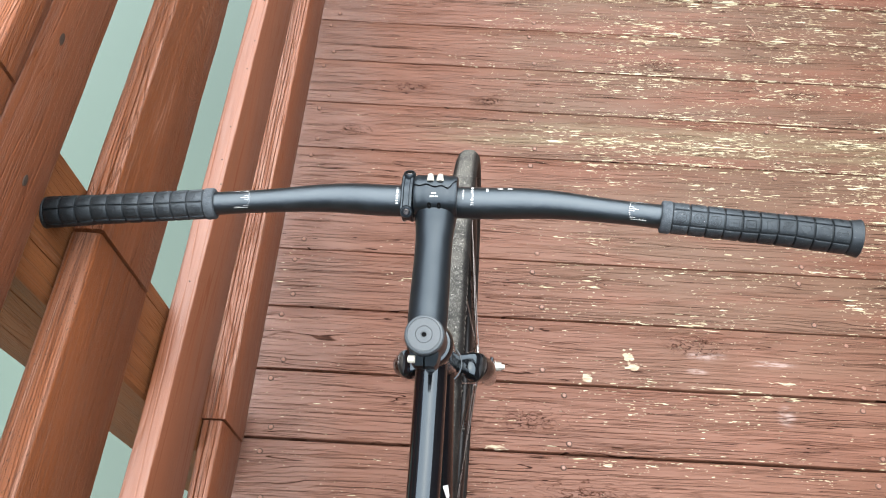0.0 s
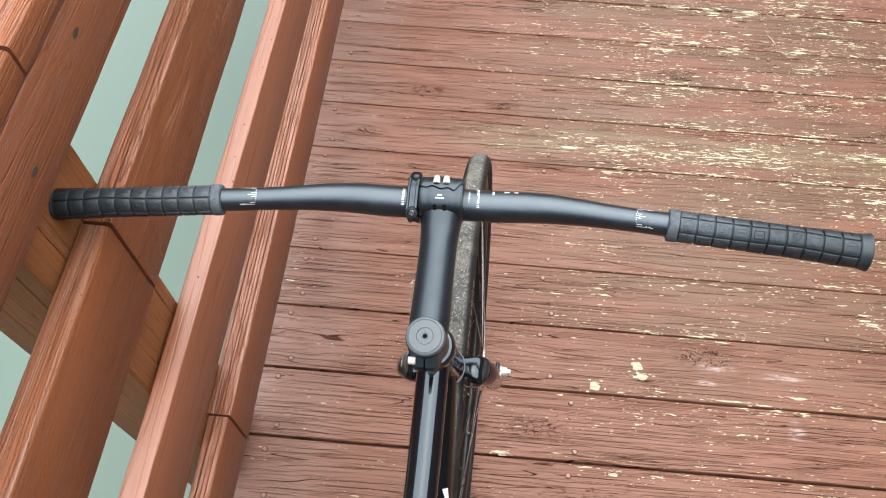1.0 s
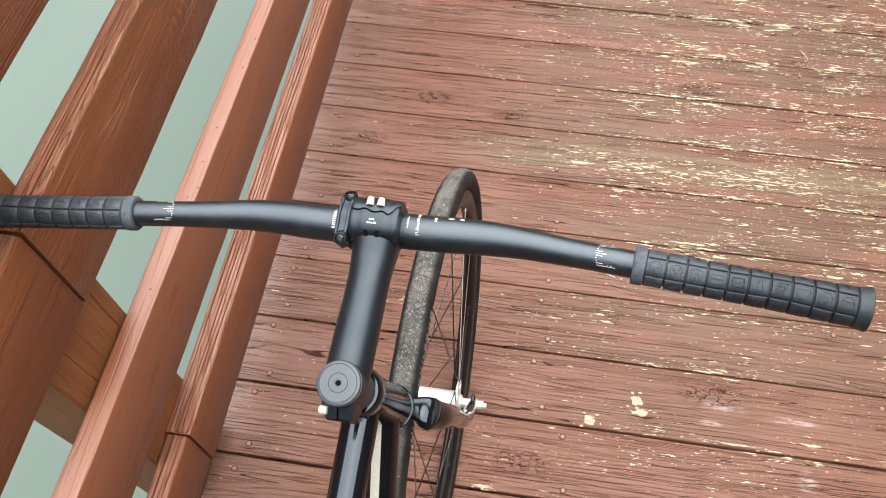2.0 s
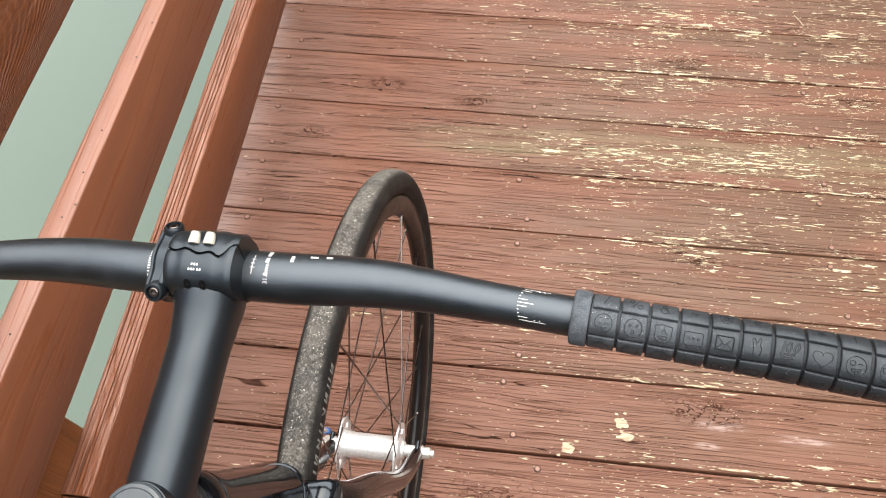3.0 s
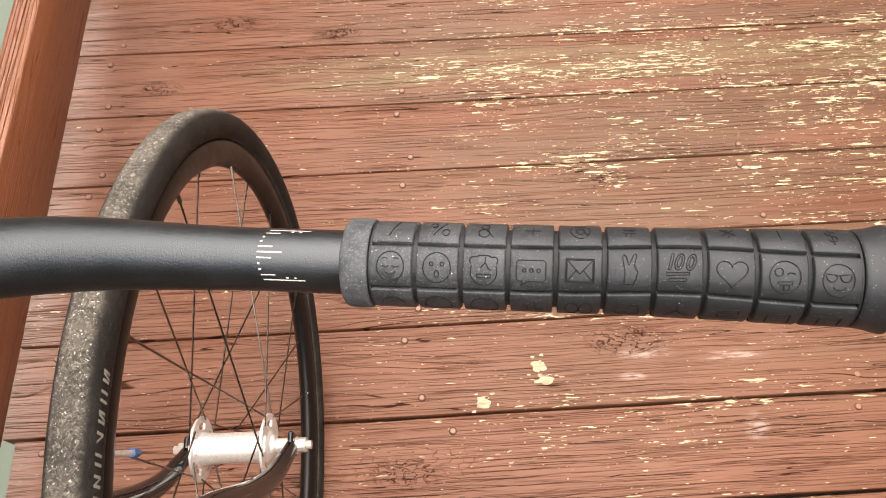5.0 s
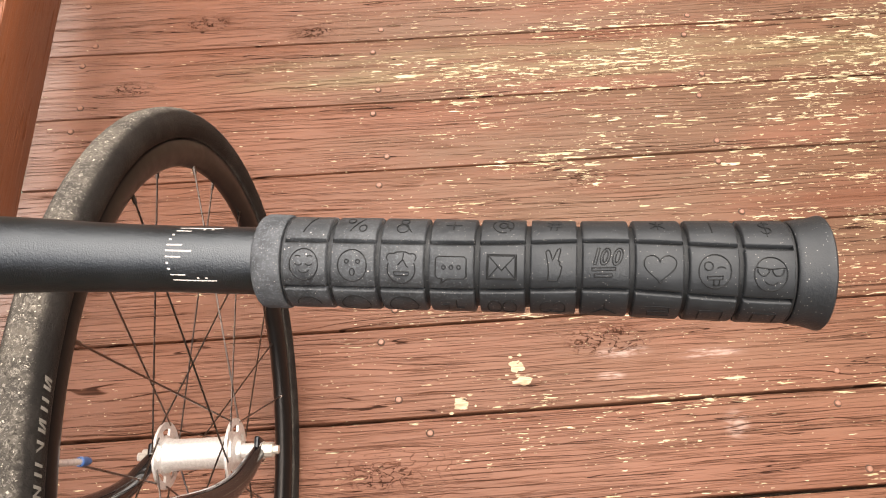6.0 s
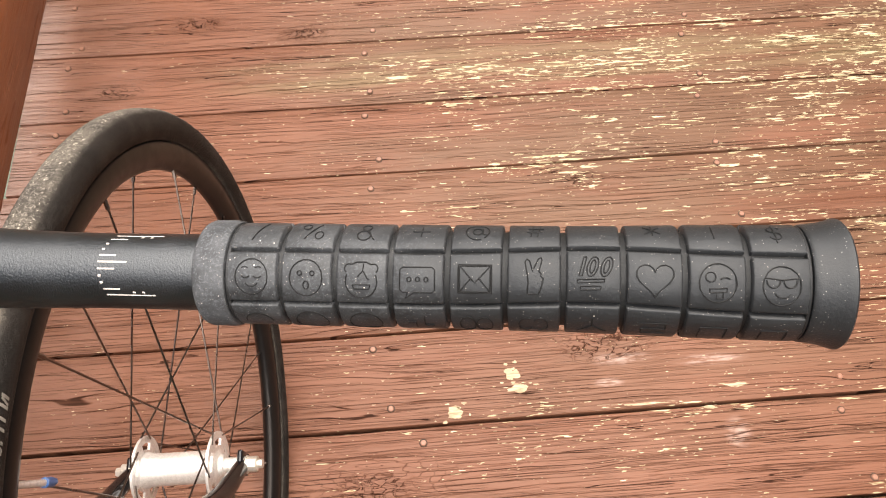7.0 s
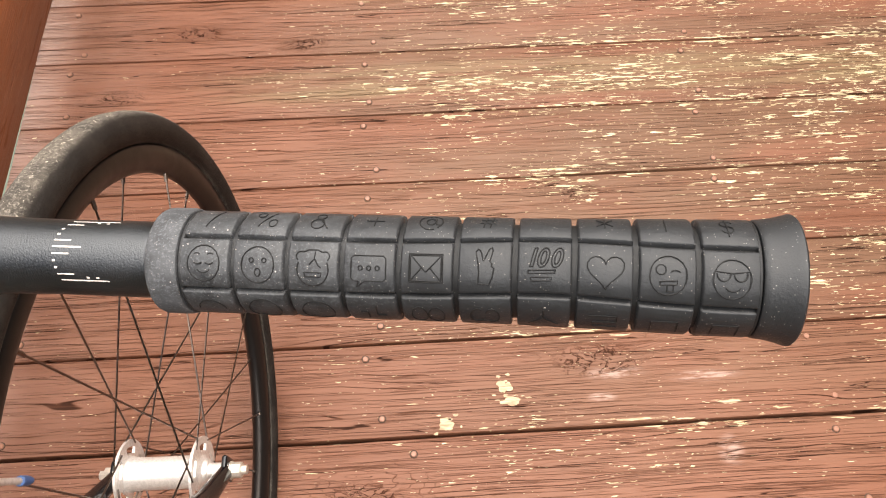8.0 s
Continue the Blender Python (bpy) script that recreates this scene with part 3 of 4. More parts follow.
rail("rail", -3.4, 4.4, RX0 + 0.008, RX1, 0.3715, 0.5245, RAIL_SMOOTH, slope=-0.033, bevel=0.003, seed=3.0, label="smooth planed rail")
rail("rail", -0.186, 4.4, RX0 - 0.003, RX1, 0.096, 0.2445, RAIL_WORN, slope=-0.018, seed=4.0, grooves=(0.14, 0.34, 0.50, 0.68, 0.88))
rail("rail", -3.4, -0.189, RX0 + 0.002, RX1 - 0.003, 0.093, 0.243, RAIL_WORN, slope=-0.018, seed=5.0, grooves=(0.2, 0.45, 0.72))
rail("rail", -3.4, 4.4, RX0, RX1, 0.953, 1.0460, RAIL_WORN, seed=6.0)
rail("cap_rail", -0.140, 4.4, -0.15, -0.0175, 1.0470, 1.083, RAIL_ROUGH, seed=7.0, label="flat cap board")
rail("cap_rail", -3.4, -0.143, -0.15, -0.0185, 1.0470, 1.081, RAIL_ROUGH, seed=8.0, label="flat cap board")
# sunk nail heads along the smooth rail, loose knots in the top one
for y, x in ((0.450, -0.027), (0.379, -0.028), (0.242, -0.031), (0.171, -0.031), (0.101, -0.033), (0.121, -0.023), (0.56, -0.028), (-0.06, -0.033)):
    bm = bmesh.new()
    turned(bm, (x, y, 0.5243 - 0.033 * y), (0, 0, 1), [(0, 0.0014), (0.0006, 0.0015), (0.0009, 0.0008), (0.0009, 0.0002)], 8)
    part("sunk_nail", bm, UNDER, railing)
for y, z, r in ((-0.055, 1.015, 0.0038), (-0.197, 0.989, 0.0030), (0.43, 1.00, 0.003)):
    bm = bmesh.new()
    turned(bm, (-0.0206, y, z), (1, 0, 0), [(0, r), (0.0011, r), (0.0013, r * 0.8), (0.0013, r * 0.1)], 12)
    bmesh.ops.scale(bm, vec=(1, 1.9, 1), verts=bm.verts, space=Matrix.Translation((0, -y, 0)))
    part("knot_hole", bm, UNDER, railing)


def cracked_post(x0, x1, y0, y1, z0, z1):
    """A square post with drying cracks down two of its faces."""
    bm = bmesh.new()
    rings = []
    b = 0.004
    for i in range(91):
        z = z0 + (z1 - z0) * i / 90
        sec = [(x0, y1 - b), (x0, y0 + b), (x0 + b, y0)]
        for g in (0.34, 0.80):
            x = x0 + (x1 - x0) * g + 0.004 * noise.noise((z * 2.5, g * 30, 1.0)) + 0.0008 * noise.noise((z * 30, g * 30, 2.0))
            w = 0.0002 + 0.0010 * max(0.0, 0.35 + noise.noise((z * 2.0, g * 17, 3.0)))
            sec += [(x - w, y0), (x, y0 + w * 5), (x + w, y0)]
        sec += [(x1 - b, y0), (x1, y0 + b)]
        for g in (0.28, 0.84):
            y = y0 + (y1 - y0) * g + 0.004 * noise.noise((z * 2.5, g * 30, 5.0)) + 0.0008 * noise.noise((z * 30, g * 30, 6.0))
            w = 0.0002 + 0.0010 * max(0.0, 0.35 + noise.noise((z * 2.0, g * 17, 7.0)))
            sec += [(x1, y - w), (x1 - w * 5, y), (x1, y + w)]
        sec += [(x1, y1 - b), (x1 - b, y1), (x0 + b, y1)]
        rings.append([Vector((x, y, z)) for x, y in sec])
    loft(bm, rings)
    return bm


part("post", cracked_post(-0.185, -0.0625, -0.238, -0.092, -1.6, 1.0460), POST, railing, "square timber post with long drying cracks", smooth=False)
for y in (1.9, 3.9, -2.2):
    bm = bmesh.new()
    box(bm, (-0.185, y - 0.073, -1.6), (-0.0625, y + 0.073, 1.0460), 0.004)
    part("post", bm, POST, railing, smooth=False)

# ---- bicycle ----
LEAN_LEFT, HEADING = radians(4.25), radians(1.2)
bicycle = thing("bicycle", "gloss black bicycle with wide flat handlebar leaning against the railing", "bicycle")
bicycle.matrix_world = Matrix.Translation((0.4045, -0.100, 0)) @ Matrix.Rotation(-HEADING, 4, "Z") @ Matrix.Rotation(-LEAN_LEFT, 4, "Y")


def ease(t):
    t = min(1.0, max(0.0, t))
    return t * t * (3 - 2 * t)


def bar_centre(u):
    a = abs(u)
    k = ease((a - 0.045) / 0.12)
    v_far, w_far = -0.0687 - (a - 0.19) * 0.1256, 0.8884 + (a - 0.19) * 0.0417
    return Vector((u, -0.0595 + (v_far + 0.0595) * k, 0.884 + (w_far - 0.884) * k))


def bar_radius(u):
    return 0.0162 - (0.0162 - 0.0118) * ease((abs(u) - 0.060) / 0.135)


def on_bar(u, angle, radius):
    """A point round the handlebar. angle: degrees from straight up towards the rider."""
    t = bar_centre(u + 0.002) - bar_centre(u - 0.002)
    t, up, _ = frame_of(t)
    back = up.cross(t) if up.cross(t).y < 0 else t.cross(up)
    a = radians(angle)
    return bar_centre(u) + up * (radius * math.cos(a)) + back * (radius * math.sin(a))


bm = bmesh.new()
us = [-0.402 + 0.802 * i / 96 for i in range(97)]
tube(bm, [bar_centre(u) for u in us], [bar_radius(u) for u in us], 32)
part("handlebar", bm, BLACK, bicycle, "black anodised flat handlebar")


def band(bm, u0, u1, a0, a1, r, h=0.00012, steps=2):
    """A thin printed bar on the handlebar."""
    grid = []
    nu, na = max(1, steps), max(1, int(abs(a1 - a0) / 6) + 1)
    for i in range(nu + 1):
        u = u0 + (u1 - u0) * i / nu
        grid.append([bm.verts.new(on_bar(u, a0 + (a1 - a0) * j / na, r(u) + h)) for j in range(na + 1)])
    for i in range(nu):
        for j in range(na):
            bm.faces.new((grid[i][j], grid[i + 1][j], grid[i + 1][j + 1], grid[i][j + 1]))


# trimming scale beside each grip
for side in (1, -1):
    bm = bmesh.new()
    for i, kind in enumerate("LSDDSMSDDSL"):
        a = 10.3 + (i - 5) * 10.1
        start = 0.1941 - 0.0030 * math.cos(radians((i - 5) * 15))
        length = {"L": 0.0154, "M": 0.0092, "S": 0.0054, "D": 0.0009}[kind]
        half = {"L": 1.1, "M": 1.1, "S": 1.0, "D": 1.5}[kind]
        band(bm, side * start, side * (start + length), a - half, a + half, bar_radius)
        if kind == "L":
            inner = a + (5 if i == 0 else -5)
            for off in (0.0085, 0.0115):
                band(bm, side * (start + off), side * (start + off + 0.0009), inner - 1.4, inner + 1.4, bar_radius)
    part("scale_print", bm, WHITE, bicycle, "white trimming scale", smooth=False)


def bent_text(words, u, a_start, size, name):
    """Lettering that runs round the handlebar."""
    curve = bpy.data.curves.new(name, "FONT")
    curve.body, curve.size, curve.resolution_u = words, size, 3
    ob = bpy.data.objects.new(name, curve)
    scene.collection.objects.link(ob)
    dg = bpy.context.evaluated_depsgraph_get()
    me = bpy.data.meshes.new_from_object(ob.evaluated_get(dg))
    bpy.data.objects.remove(ob)
    r = bar_radius(u)
    for vtx in me.vertices:
        x, y = vtx.co.x, vtx.co.y
        vtx.co = on_bar(u - y, a_start - math.degrees(x / r), r + 0.00014)
    me.materials.append(WHITE)
    done = new(name, me)
    done.parent = bicycle
    done.location = FRONT_END
    tagged(done, "white printed lettering")


bent_text("31.8mm", 0.0375, 42, 0.0040, "lettering")
bm = bmesh.new()
for a0 in (-6, -11, -16, -25, -30, -36, -41):
    band(bm, 0.0347, 0.0370, a0, a0 - 3, bar_radius)
for a0, a1 in ((-12, -16), (-18, -23), (-25, -31)):
    band(bm, 0.0500, 0.0522, a0, a1, bar_radius)
band(bm, 0.0268, 0.0272, 22, -26, bar_radius)
for a in (8, -2, -12):
    band(bm, 0.0258, 0.0284, a, a - 1.5, bar_radius)
band(bm, 0.062, 0.067, -27, -33, bar_radius)
band(bm, 0.072, 0.076, -28, -34, bar_radius)
part("print_bars", bm, WHITE, bicycle, "small white printed marks", smooth=False)
bm = bmesh.new()
for a0, a1 in ((44, 39), (34, 31), (27, 25), (22, 19), (16, 13), (10, 8), (5, 2), (-1, -3), (-6, -9), (-12, -15), (-19, -21)):
    band(bm, -0.0409, -0.0382, a0, a1, bar_radius)
part("print_bars", bm, WHITE, bicycle, "small white printed marks", smooth=False)

# ---- grips ----
G_PAD, G_PITCH, G_CELLS = 0.2324, 0.01592, 10
PAD_R = 0.0153


def grip_wave(c):
    """The rows of pads wander a little along the grip."""
    return -7.4 * math.exp(-((c - 6.6) / 1.8) ** 2)


def grip_swell(u):
    k = (abs(u) - G_PAD) / (G_PITCH * G_CELLS)
    return 0.0001 * ease(1 - k * 2.2) + 0.0009 * ease((k - 0.55) / 0.45)


def circle(cx, cy, rx, ry, a0=0, a1=360, n=18):
    return [(cx + rx * math.cos(radians(a0 + (a1 - a0) * i / n)), cy + ry * math.sin(radians(a0 + (a1 - a0) * i / n))) for i in range(n + 1)]


FACE = [circle(0, 0, 0.36, 0.4)]
HEART = [[(0.37 * math.sin(t) ** 3, (13 * math.cos(t) - 5 * math.cos(2 * t) - 2 * math.cos(3 * t) - math.cos(4 * t)) * 0.0235) for t in [2 * math.pi * i / 26 for i in range(27)]]]
ICONS = [
    FACE + [circle(-0.13, 0.04, 0.09, 0.06, 200, 340, 6), circle(0.13, 0.04, 0.09, 0.06, 200, 340, 6), circle(0, -0.08, 0.15, 0.13, 205, 335, 8), circle(-0.15, 0.16, 0.08, 0.06, 30, 150, 6), circle(0.15, 0.16, 0.08, 0.06, 30, 150, 6)],
    FACE + [circle(-0.14, 0.10, 0.05, 0.05, n=8), circle(0.14, 0.10, 0.05, 0.05, n=8), circle(0, -0.16, 0.06, 0.09, n=10)],
    [circle(0, -0.06, 0.34, 0.36, 156, 384), circle(-0.26, 0.22, 0.10, 0.10, 235, 60, 10), circle(0.26, 0.22, 0.10, 0.10, 305, 480, 10), [(-0.20, 0.31), (-0.1, 0.36), (0.1, 0.36), (0.20, 0.31)], [(-0.19, -0.13), (0.19, -0.13), (0.17, -0.22), (-0.16, -0.22), (-0.19, -0.13)], [(0.05, 0.32), (0.03, 0.16), (-0.08, 0.04)], [(0.05, 0.16), (0.12, 0.02), (0.18, -0.02)]],
    [[(-0.22, -0.28), (-0.26, -0.42), (-0.08, -0.28), (0.3, -0.28), (0.36, -0.22), (0.36, 0.2), (0.3, 0.26), (-0.32, 0.26), (-0.38, 0.2), (-0.38, -0.22), (-0.32, -0.28), (-0.22, -0.28)], circle(-0.18, 0, 0.045, 0.05, n=8), circle(0, 0, 0.045, 0.05, n=8), circle(0.18, 0, 0.045, 0.05, n=8)],
    [[(-0.36, -0.30), (0.34, -0.30), (0.34, 0.30), (-0.36, 0.30), (-0.36, -0.30)], [(-0.33, -0.27), (0.31, -0.27), (0.31, 0.27), (-0.33, 0.27), (-0.33, -0.27)], [(-0.33, 0.27), (-0.01, -0.08), (0.31, 0.27)], [(-0.33, -0.27), (-0.10, 0.01)], [(0.31, -0.27), (0.08, 0.01)]],
    [[(-0.14, -0.36), (-0.12, -0.12), (-0.14, 0.06), (-0.19, 0.32), (-0.14, 0.38), (-0.09, 0.34), (-0.03, 0.12), (0.08, 0.38), (0.14, 0.42), (0.16, 0.36), (0.10, 0.12), (0.15, 0.07), (0.13, 0.02), (0.19, -0.02), (0.15, -0.22), (0.09, -0.36), (-0.14, -0.36)]],
    [[(-0.30, 0.00), (-0.20, 0.40), (-0.14, 0.40), (-0.24, 0.00), (-0.30, 0.00)]] + [[(x + 0.24 * y, y) for x, y in circle(cx, 0.20, rx, ry, n=14)] for cx in (-0.07, 0.21) for rx, ry in ((0.11, 0.21), (0.05, 0.14))] + [[(-0.33, -0.08), (0.22, -0.06), (0.21, -0.12), (-0.33, -0.15), (-0.33, -0.08)], [(-0.27, -0.22), (0.15, -0.21), (0.13, -0.28), (-0.27, -0.30), (-0.27, -0.22)]],
    HEART,
    FACE + [circle(-0.14, 0.12, 0.1, 0.1, n=10), circle(0.14, 0.06, 0.09, 0.05, 10, 170, 6), [(-0.16, -0.12), (0.18, -0.1), (0.17, -0.18), (-0.15, -0.2), (-0.16, -0.12)], [(-0.02, -0.18), (-0.02, -0.32), (0.1, -0.32), (0.1, -0.18)]],
    FACE + [[(-0.33, 0.16), (0, 0.12), (0.33, 0.16)], circle(-0.16, 0.12, 0.13, 0.16, 180, 360, 8), circle(0.16, 0.12, 0.13, 0.16, 180, 360, 8), circle(0.02, -0.12, 0.15, 0.12, 200, 340, 8)],
]
MARKS = [
    [[(-0.1, -0.35), (0.1, 0.35)]],
    [[(-0.14, -0.3), (0.14, 0.3)], circle(-0.17, 0.17, 0.09, 0.13, n=10), circle(0.17, -0.17, 0.09, 0.13, n=10)],
    [circle(-0.02, 0.16, 0.1, 0.14, n=10), circle(-0.04, -0.15, 0.15, 0.17, n=10), [(0.0, 0.0), (0.2, -0.3)]],
    [[(-0.2, 0), (0.2, 0)], [(0, -0.2), (0, 0.2)]],
    [circle(0, 0, 0.25, 0.3, -50, 290), circle(0, 0, 0.1, 0.14, n=10), [(0.1, 0.12), (0.12, -0.12), (0.22, -0.14)]],
    [[(-0.08, -0.25), (-0.02, 0.25)], [(0.06, -0.25), (0.12, 0.25)], [(-0.16, -0.08), (0.18, -0.08)], [(-0.14, 0.1), (0.2, 0.1)]],
    [],
    [[(-0.16, -0.16), (0.16, 0.16)], [(-0.16, 0.16), (0.16, -0.16)], [(0, -0.22), (0, 0.22)]],
    [[(0, -0.25), (0, 0.25)]],
    [circle(0, 0.12, 0.12, 0.12, 20, 270, 8), circle(0, -0.12, 0.12, 0.12, 90, -160, 8), [(0, -0.34), (0, 0.34)]],
]
FRAMES = [
    [circle(0, 0, 0.3, 0.3, 0, 180)], FACE, FACE,
    [[(-0.25, 0.1), (-0.1, 0.1), (-0.1, -0.2)], [(0.1, 0.3), (0.1, -0.05), (0.3, -0.05)]],
    [circle(-0.18, 0, 0.17, 0.3), circle(0.18, 0, 0.17, 0.3)],
    [circle(-0.15, 0, 0.15, 0.25, 60, 330), circle(0.15, 0, 0.15, 0.25, -120, 150), [(-0.3, -0.2), (0.3, -0.2)]],
    [[(0, 0.25), (0, 0.0), (-0.3, -0.25)], [(0, 0), (0.3, -0.25)]],
    [[(-0.3, 0.2), (0.28, 0.2), (0.28, 0), (-0.2, 0), (-0.2, -0.2), (0.3, -0.2)]],
    [[(-0.25, -0.25), (-0.25, 0.2), (0.28, 0.2), (0.28, -0.25)]],
    [[(-0.25, -0.25), (-0.25, 0.2), (0.25, 0.2), (0.25, -0.25)]],
]


def finer(line):
    """The same stroke with enough points to follow the round of the grip."""
    out = [line[0]]
    for (ax, ay), (bx, by) in zip(line, line[1:]):
        n = max(1, int(math.hypot(bx - ax, by - ay) / 0.09))
        out += [(ax + (bx - ax) * i / n, ay + (by - ay) * i / n) for i in range(1, n + 1)]
    return out


def make_grip(side, phase, out=0.0):
    def on_grip(u, angle, radius):
        return on_bar(side * (u + out), angle, radius)

    bm = bmesh.new()
    prof = [(0.2221, 0.0122), (0.2222, 0.0148), (0.2228, 0.0157), (0.2240, 0.0162), (0.2305, 0.0162), (0.2316, 0.0160), (0.2320, 0.0156), (0.2321, 0.0125)]
    loft(bm, [[on_grip(u, 360 * i / 40, r) for i in range(40)] for u, r in prof])
    body = part("grip", bm, GRIP, bicycle, "dark grey rubber grip with moulded square pads", angle=42)
    bm = bmesh.new()
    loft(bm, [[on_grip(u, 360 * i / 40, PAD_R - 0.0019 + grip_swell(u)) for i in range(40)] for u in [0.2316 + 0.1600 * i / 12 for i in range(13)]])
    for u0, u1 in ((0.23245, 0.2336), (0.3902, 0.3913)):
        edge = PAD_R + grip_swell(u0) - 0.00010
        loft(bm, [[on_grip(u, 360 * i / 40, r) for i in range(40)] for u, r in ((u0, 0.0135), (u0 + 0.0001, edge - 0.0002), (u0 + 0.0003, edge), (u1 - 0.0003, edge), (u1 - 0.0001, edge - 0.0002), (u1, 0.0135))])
    part("groove_core", bm, GRIP_FLOOR_SHADE, body, "rubber floor of the grooves, darkened for shade", angle=50)
    bm = bmesh.new()
    prof = [(0.3916, 0.0130), (0.3917, 0.0159), (0.3922, 0.0164), (0.3935, 0.0165), (0.3968, 0.0170), (0.3995, 0.0177), (0.4008, 0.01815), (0.4014, 0.0182), (0.4019, 0.0178), (0.4022, 0.0168), (0.4023, 0.004)]
    loft(bm, [[on_grip(u, 360 * i / 40, r) for i in range(40)] for u, r in prof])
    part("flange", bm, GRIP_PAD, body, "flared end flange", angle=42)
    gap_u, gap_a = 0.00066, 2.0
    for row in range(6):
        for c in range(G_CELLS):
            u0, u1 = G_PAD + c * G_PITCH + gap_u, G_PAD + (c + 1) * G_PITCH - gap_u
            u0, u1 = (0.2329 if c == 0 else u0), (0.3909 if c == G_CELLS - 1 else u1)
            bm = bmesh.new()
            rim_u, rim_a = 0.0007, 2.6
            ulist = [u0, u0 + 0.0002, u0 + rim_u, (u0 + u1) / 2, u1 - rim_u, u1 - 0.0002, u1]
            rows = []
            for iu, u in enumerate(ulist):
                cell = (u - G_PAD) / G_PITCH
                mid = phase + row * 60 + grip_wave(cell)
                half = 30 - gap_a
                alist = [-half, -half + 0.8, -half + rim_a, -half / 3, half / 3, half - rim_a, half - 0.8, half]
                line = []
                for ia, a in enumerate(alist):
                    edge = min(iu, len(ulist) - 1 - iu, ia, len(alist) - 1 - ia)
                    drop = {0: 0.0024, 1: 0.00022, 2: -0.00008}.get(edge, 0.0)
                    line.append(bm.verts.new(on_grip(u, mid + a, PAD_R + grip_swell(u) - drop)))
                rows.append(line)
            for a, b in zip(rows, rows[1:]):
                for i in range(len(a) - 1):
                    bm.faces.new((a[i], a[i + 1], b[i + 1], b[i]))
            part("pad", bm, GRIP_PAD, body, angle=60)
            icons = (ICONS, FRAMES, MARKS)[row % 3]
            strokes = icons[c]
            if strokes:
                bm = bmesh.new()
                uc = (u0 + u1) / 2
                mid = phase + row * 60 + grip_wave(c + 0.5)
                for line in strokes:
                    pts = []
                    for px, py in finer(line):
                        u = uc + side * px * 0.0132
                        r = PAD_R + grip_swell(u) + 0.00003
                        pts.append(on_grip(u, mid - math.degrees(py * 0.0132 / r), r))
                    tube(bm, pts, 0.00019, 5, hint=(0.1, -0.4, 0.9))
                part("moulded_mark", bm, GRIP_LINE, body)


make_grip(1, 27)
make_grip(-1, 54, 0.006)

# ---- stem ----
STEER = Vector((0, 0.250, -0.968)).normalized()
TOP = Vector((0, -0.2125, 0.898))


def on_steerer(s):
    return TOP + STEER * s


STEER_BACK = Vector((0, -0.968, -0.250)).normalized()
bm = bmesh.new()
turned(bm, on_steerer(0.004), STEER, [(0, 0.0165), (0.0008, 0.0184), (0.003, 0.0188), (0.040, 0.0188), (0.0425, 0.0183), (0.0430, 0.016)], 36)
rings = []
for v, w, half_u, half_w in ((-0.205, 0.8755, 0.0180, 0.0180), (-0.190, 0.8765, 0.0190, 0.0190), (-0.165, 0.8780, 0.0189, 0.0188), (-0.135, 0.8797, 0.0184, 0.0184), (-0.110, 0.8815, 0.0184, 0.0186), (-0.098, 0.8828, 0.0188, 0.0192),
                             (-0.090, 0.8840, 0.0196, 0.0205), (-0.084, 0.8855, 0.0206, 0.0222), (-0.078, 0.8868, 0.0211, 0.0232), (-0.070, 0.8868, 0.0205, 0.0215)):
    row = []
    for i in range(40):
        a = 2 * math.pi * i / 40
        k = 0.86 if v > -0.1 else 1.0  # squarer towards the bar clamp
        row.append((half_u * math.copysign(abs(math.sin(a)) ** k, math.sin(a)), v, w + half_w * math.copysign(abs(math.cos(a)) ** k, math.cos(a))))
    rings.append(row)
loft(bm, rings)


def clamp_radius(a):
    """Outline of the bar clamp: thick over the top, where the bolts run, thin behind and below."""
    knots = ((-170, 0.0192), (-90, 0.0196), (-62, 0.0222), (-38, 0.0278), (-18, 0.0322), (0, 0.0338), (22, 0.0345), (38, 0.0336), (58, 0.0275), (80, 0.0208), (105, 0.0180), (140, 0.0174), (195, 0.0174))
    for (a0, r0), (a1, r1) in zip(knots, knots[1:]):
        if a <= a1:
            return r0 + (r1 - r0) * ease((a - a0) / (a1 - a0))
    return knots[-1][1]


def seam_angle(u):
    """The joint between stem and faceplate dips once and then rises towards one edge."""
    return 5.0 + 2.5 * math.cos(u * 330) + 6.0 * math.exp(-((u - 0.0115) / 0.004) ** 2) - 15.0 * ease((u - 0.0125) / 0.0085) - 4.0 * ease((-u - 0.014) / 0.006)


def clamp_half(bm, sign, edge):
    rows = []
    for i in range(21):
        u = edge * (-1 + 2 * i / 20)
        rim = 0.0012 * ease((abs(u) - edge + 0.0022) / 0.0022)
        pad = 0.0007 * (1 - ease((abs(u) - 0.0095) / 0.0035))
        start = seam_angle(u) + sign * 1.5
        angles = [start + (192 - start) * (k / 24) ** 1.1 for k in range(25)] if sign > 0 else [start + (-168 - start) * (k / 24) ** 1.1 for k in range(25)]
        outer = [on_bar(u, a, clamp_radius(a) - rim + pad - 0.0006 * (1 if k == 0 else 0)) for k, a in enumerate(angles)]
        inner = [on_bar(u, a, 0.0163) for a in angles[::-1]]
        rows.append(outer + inner)
    loft(bm, rows)


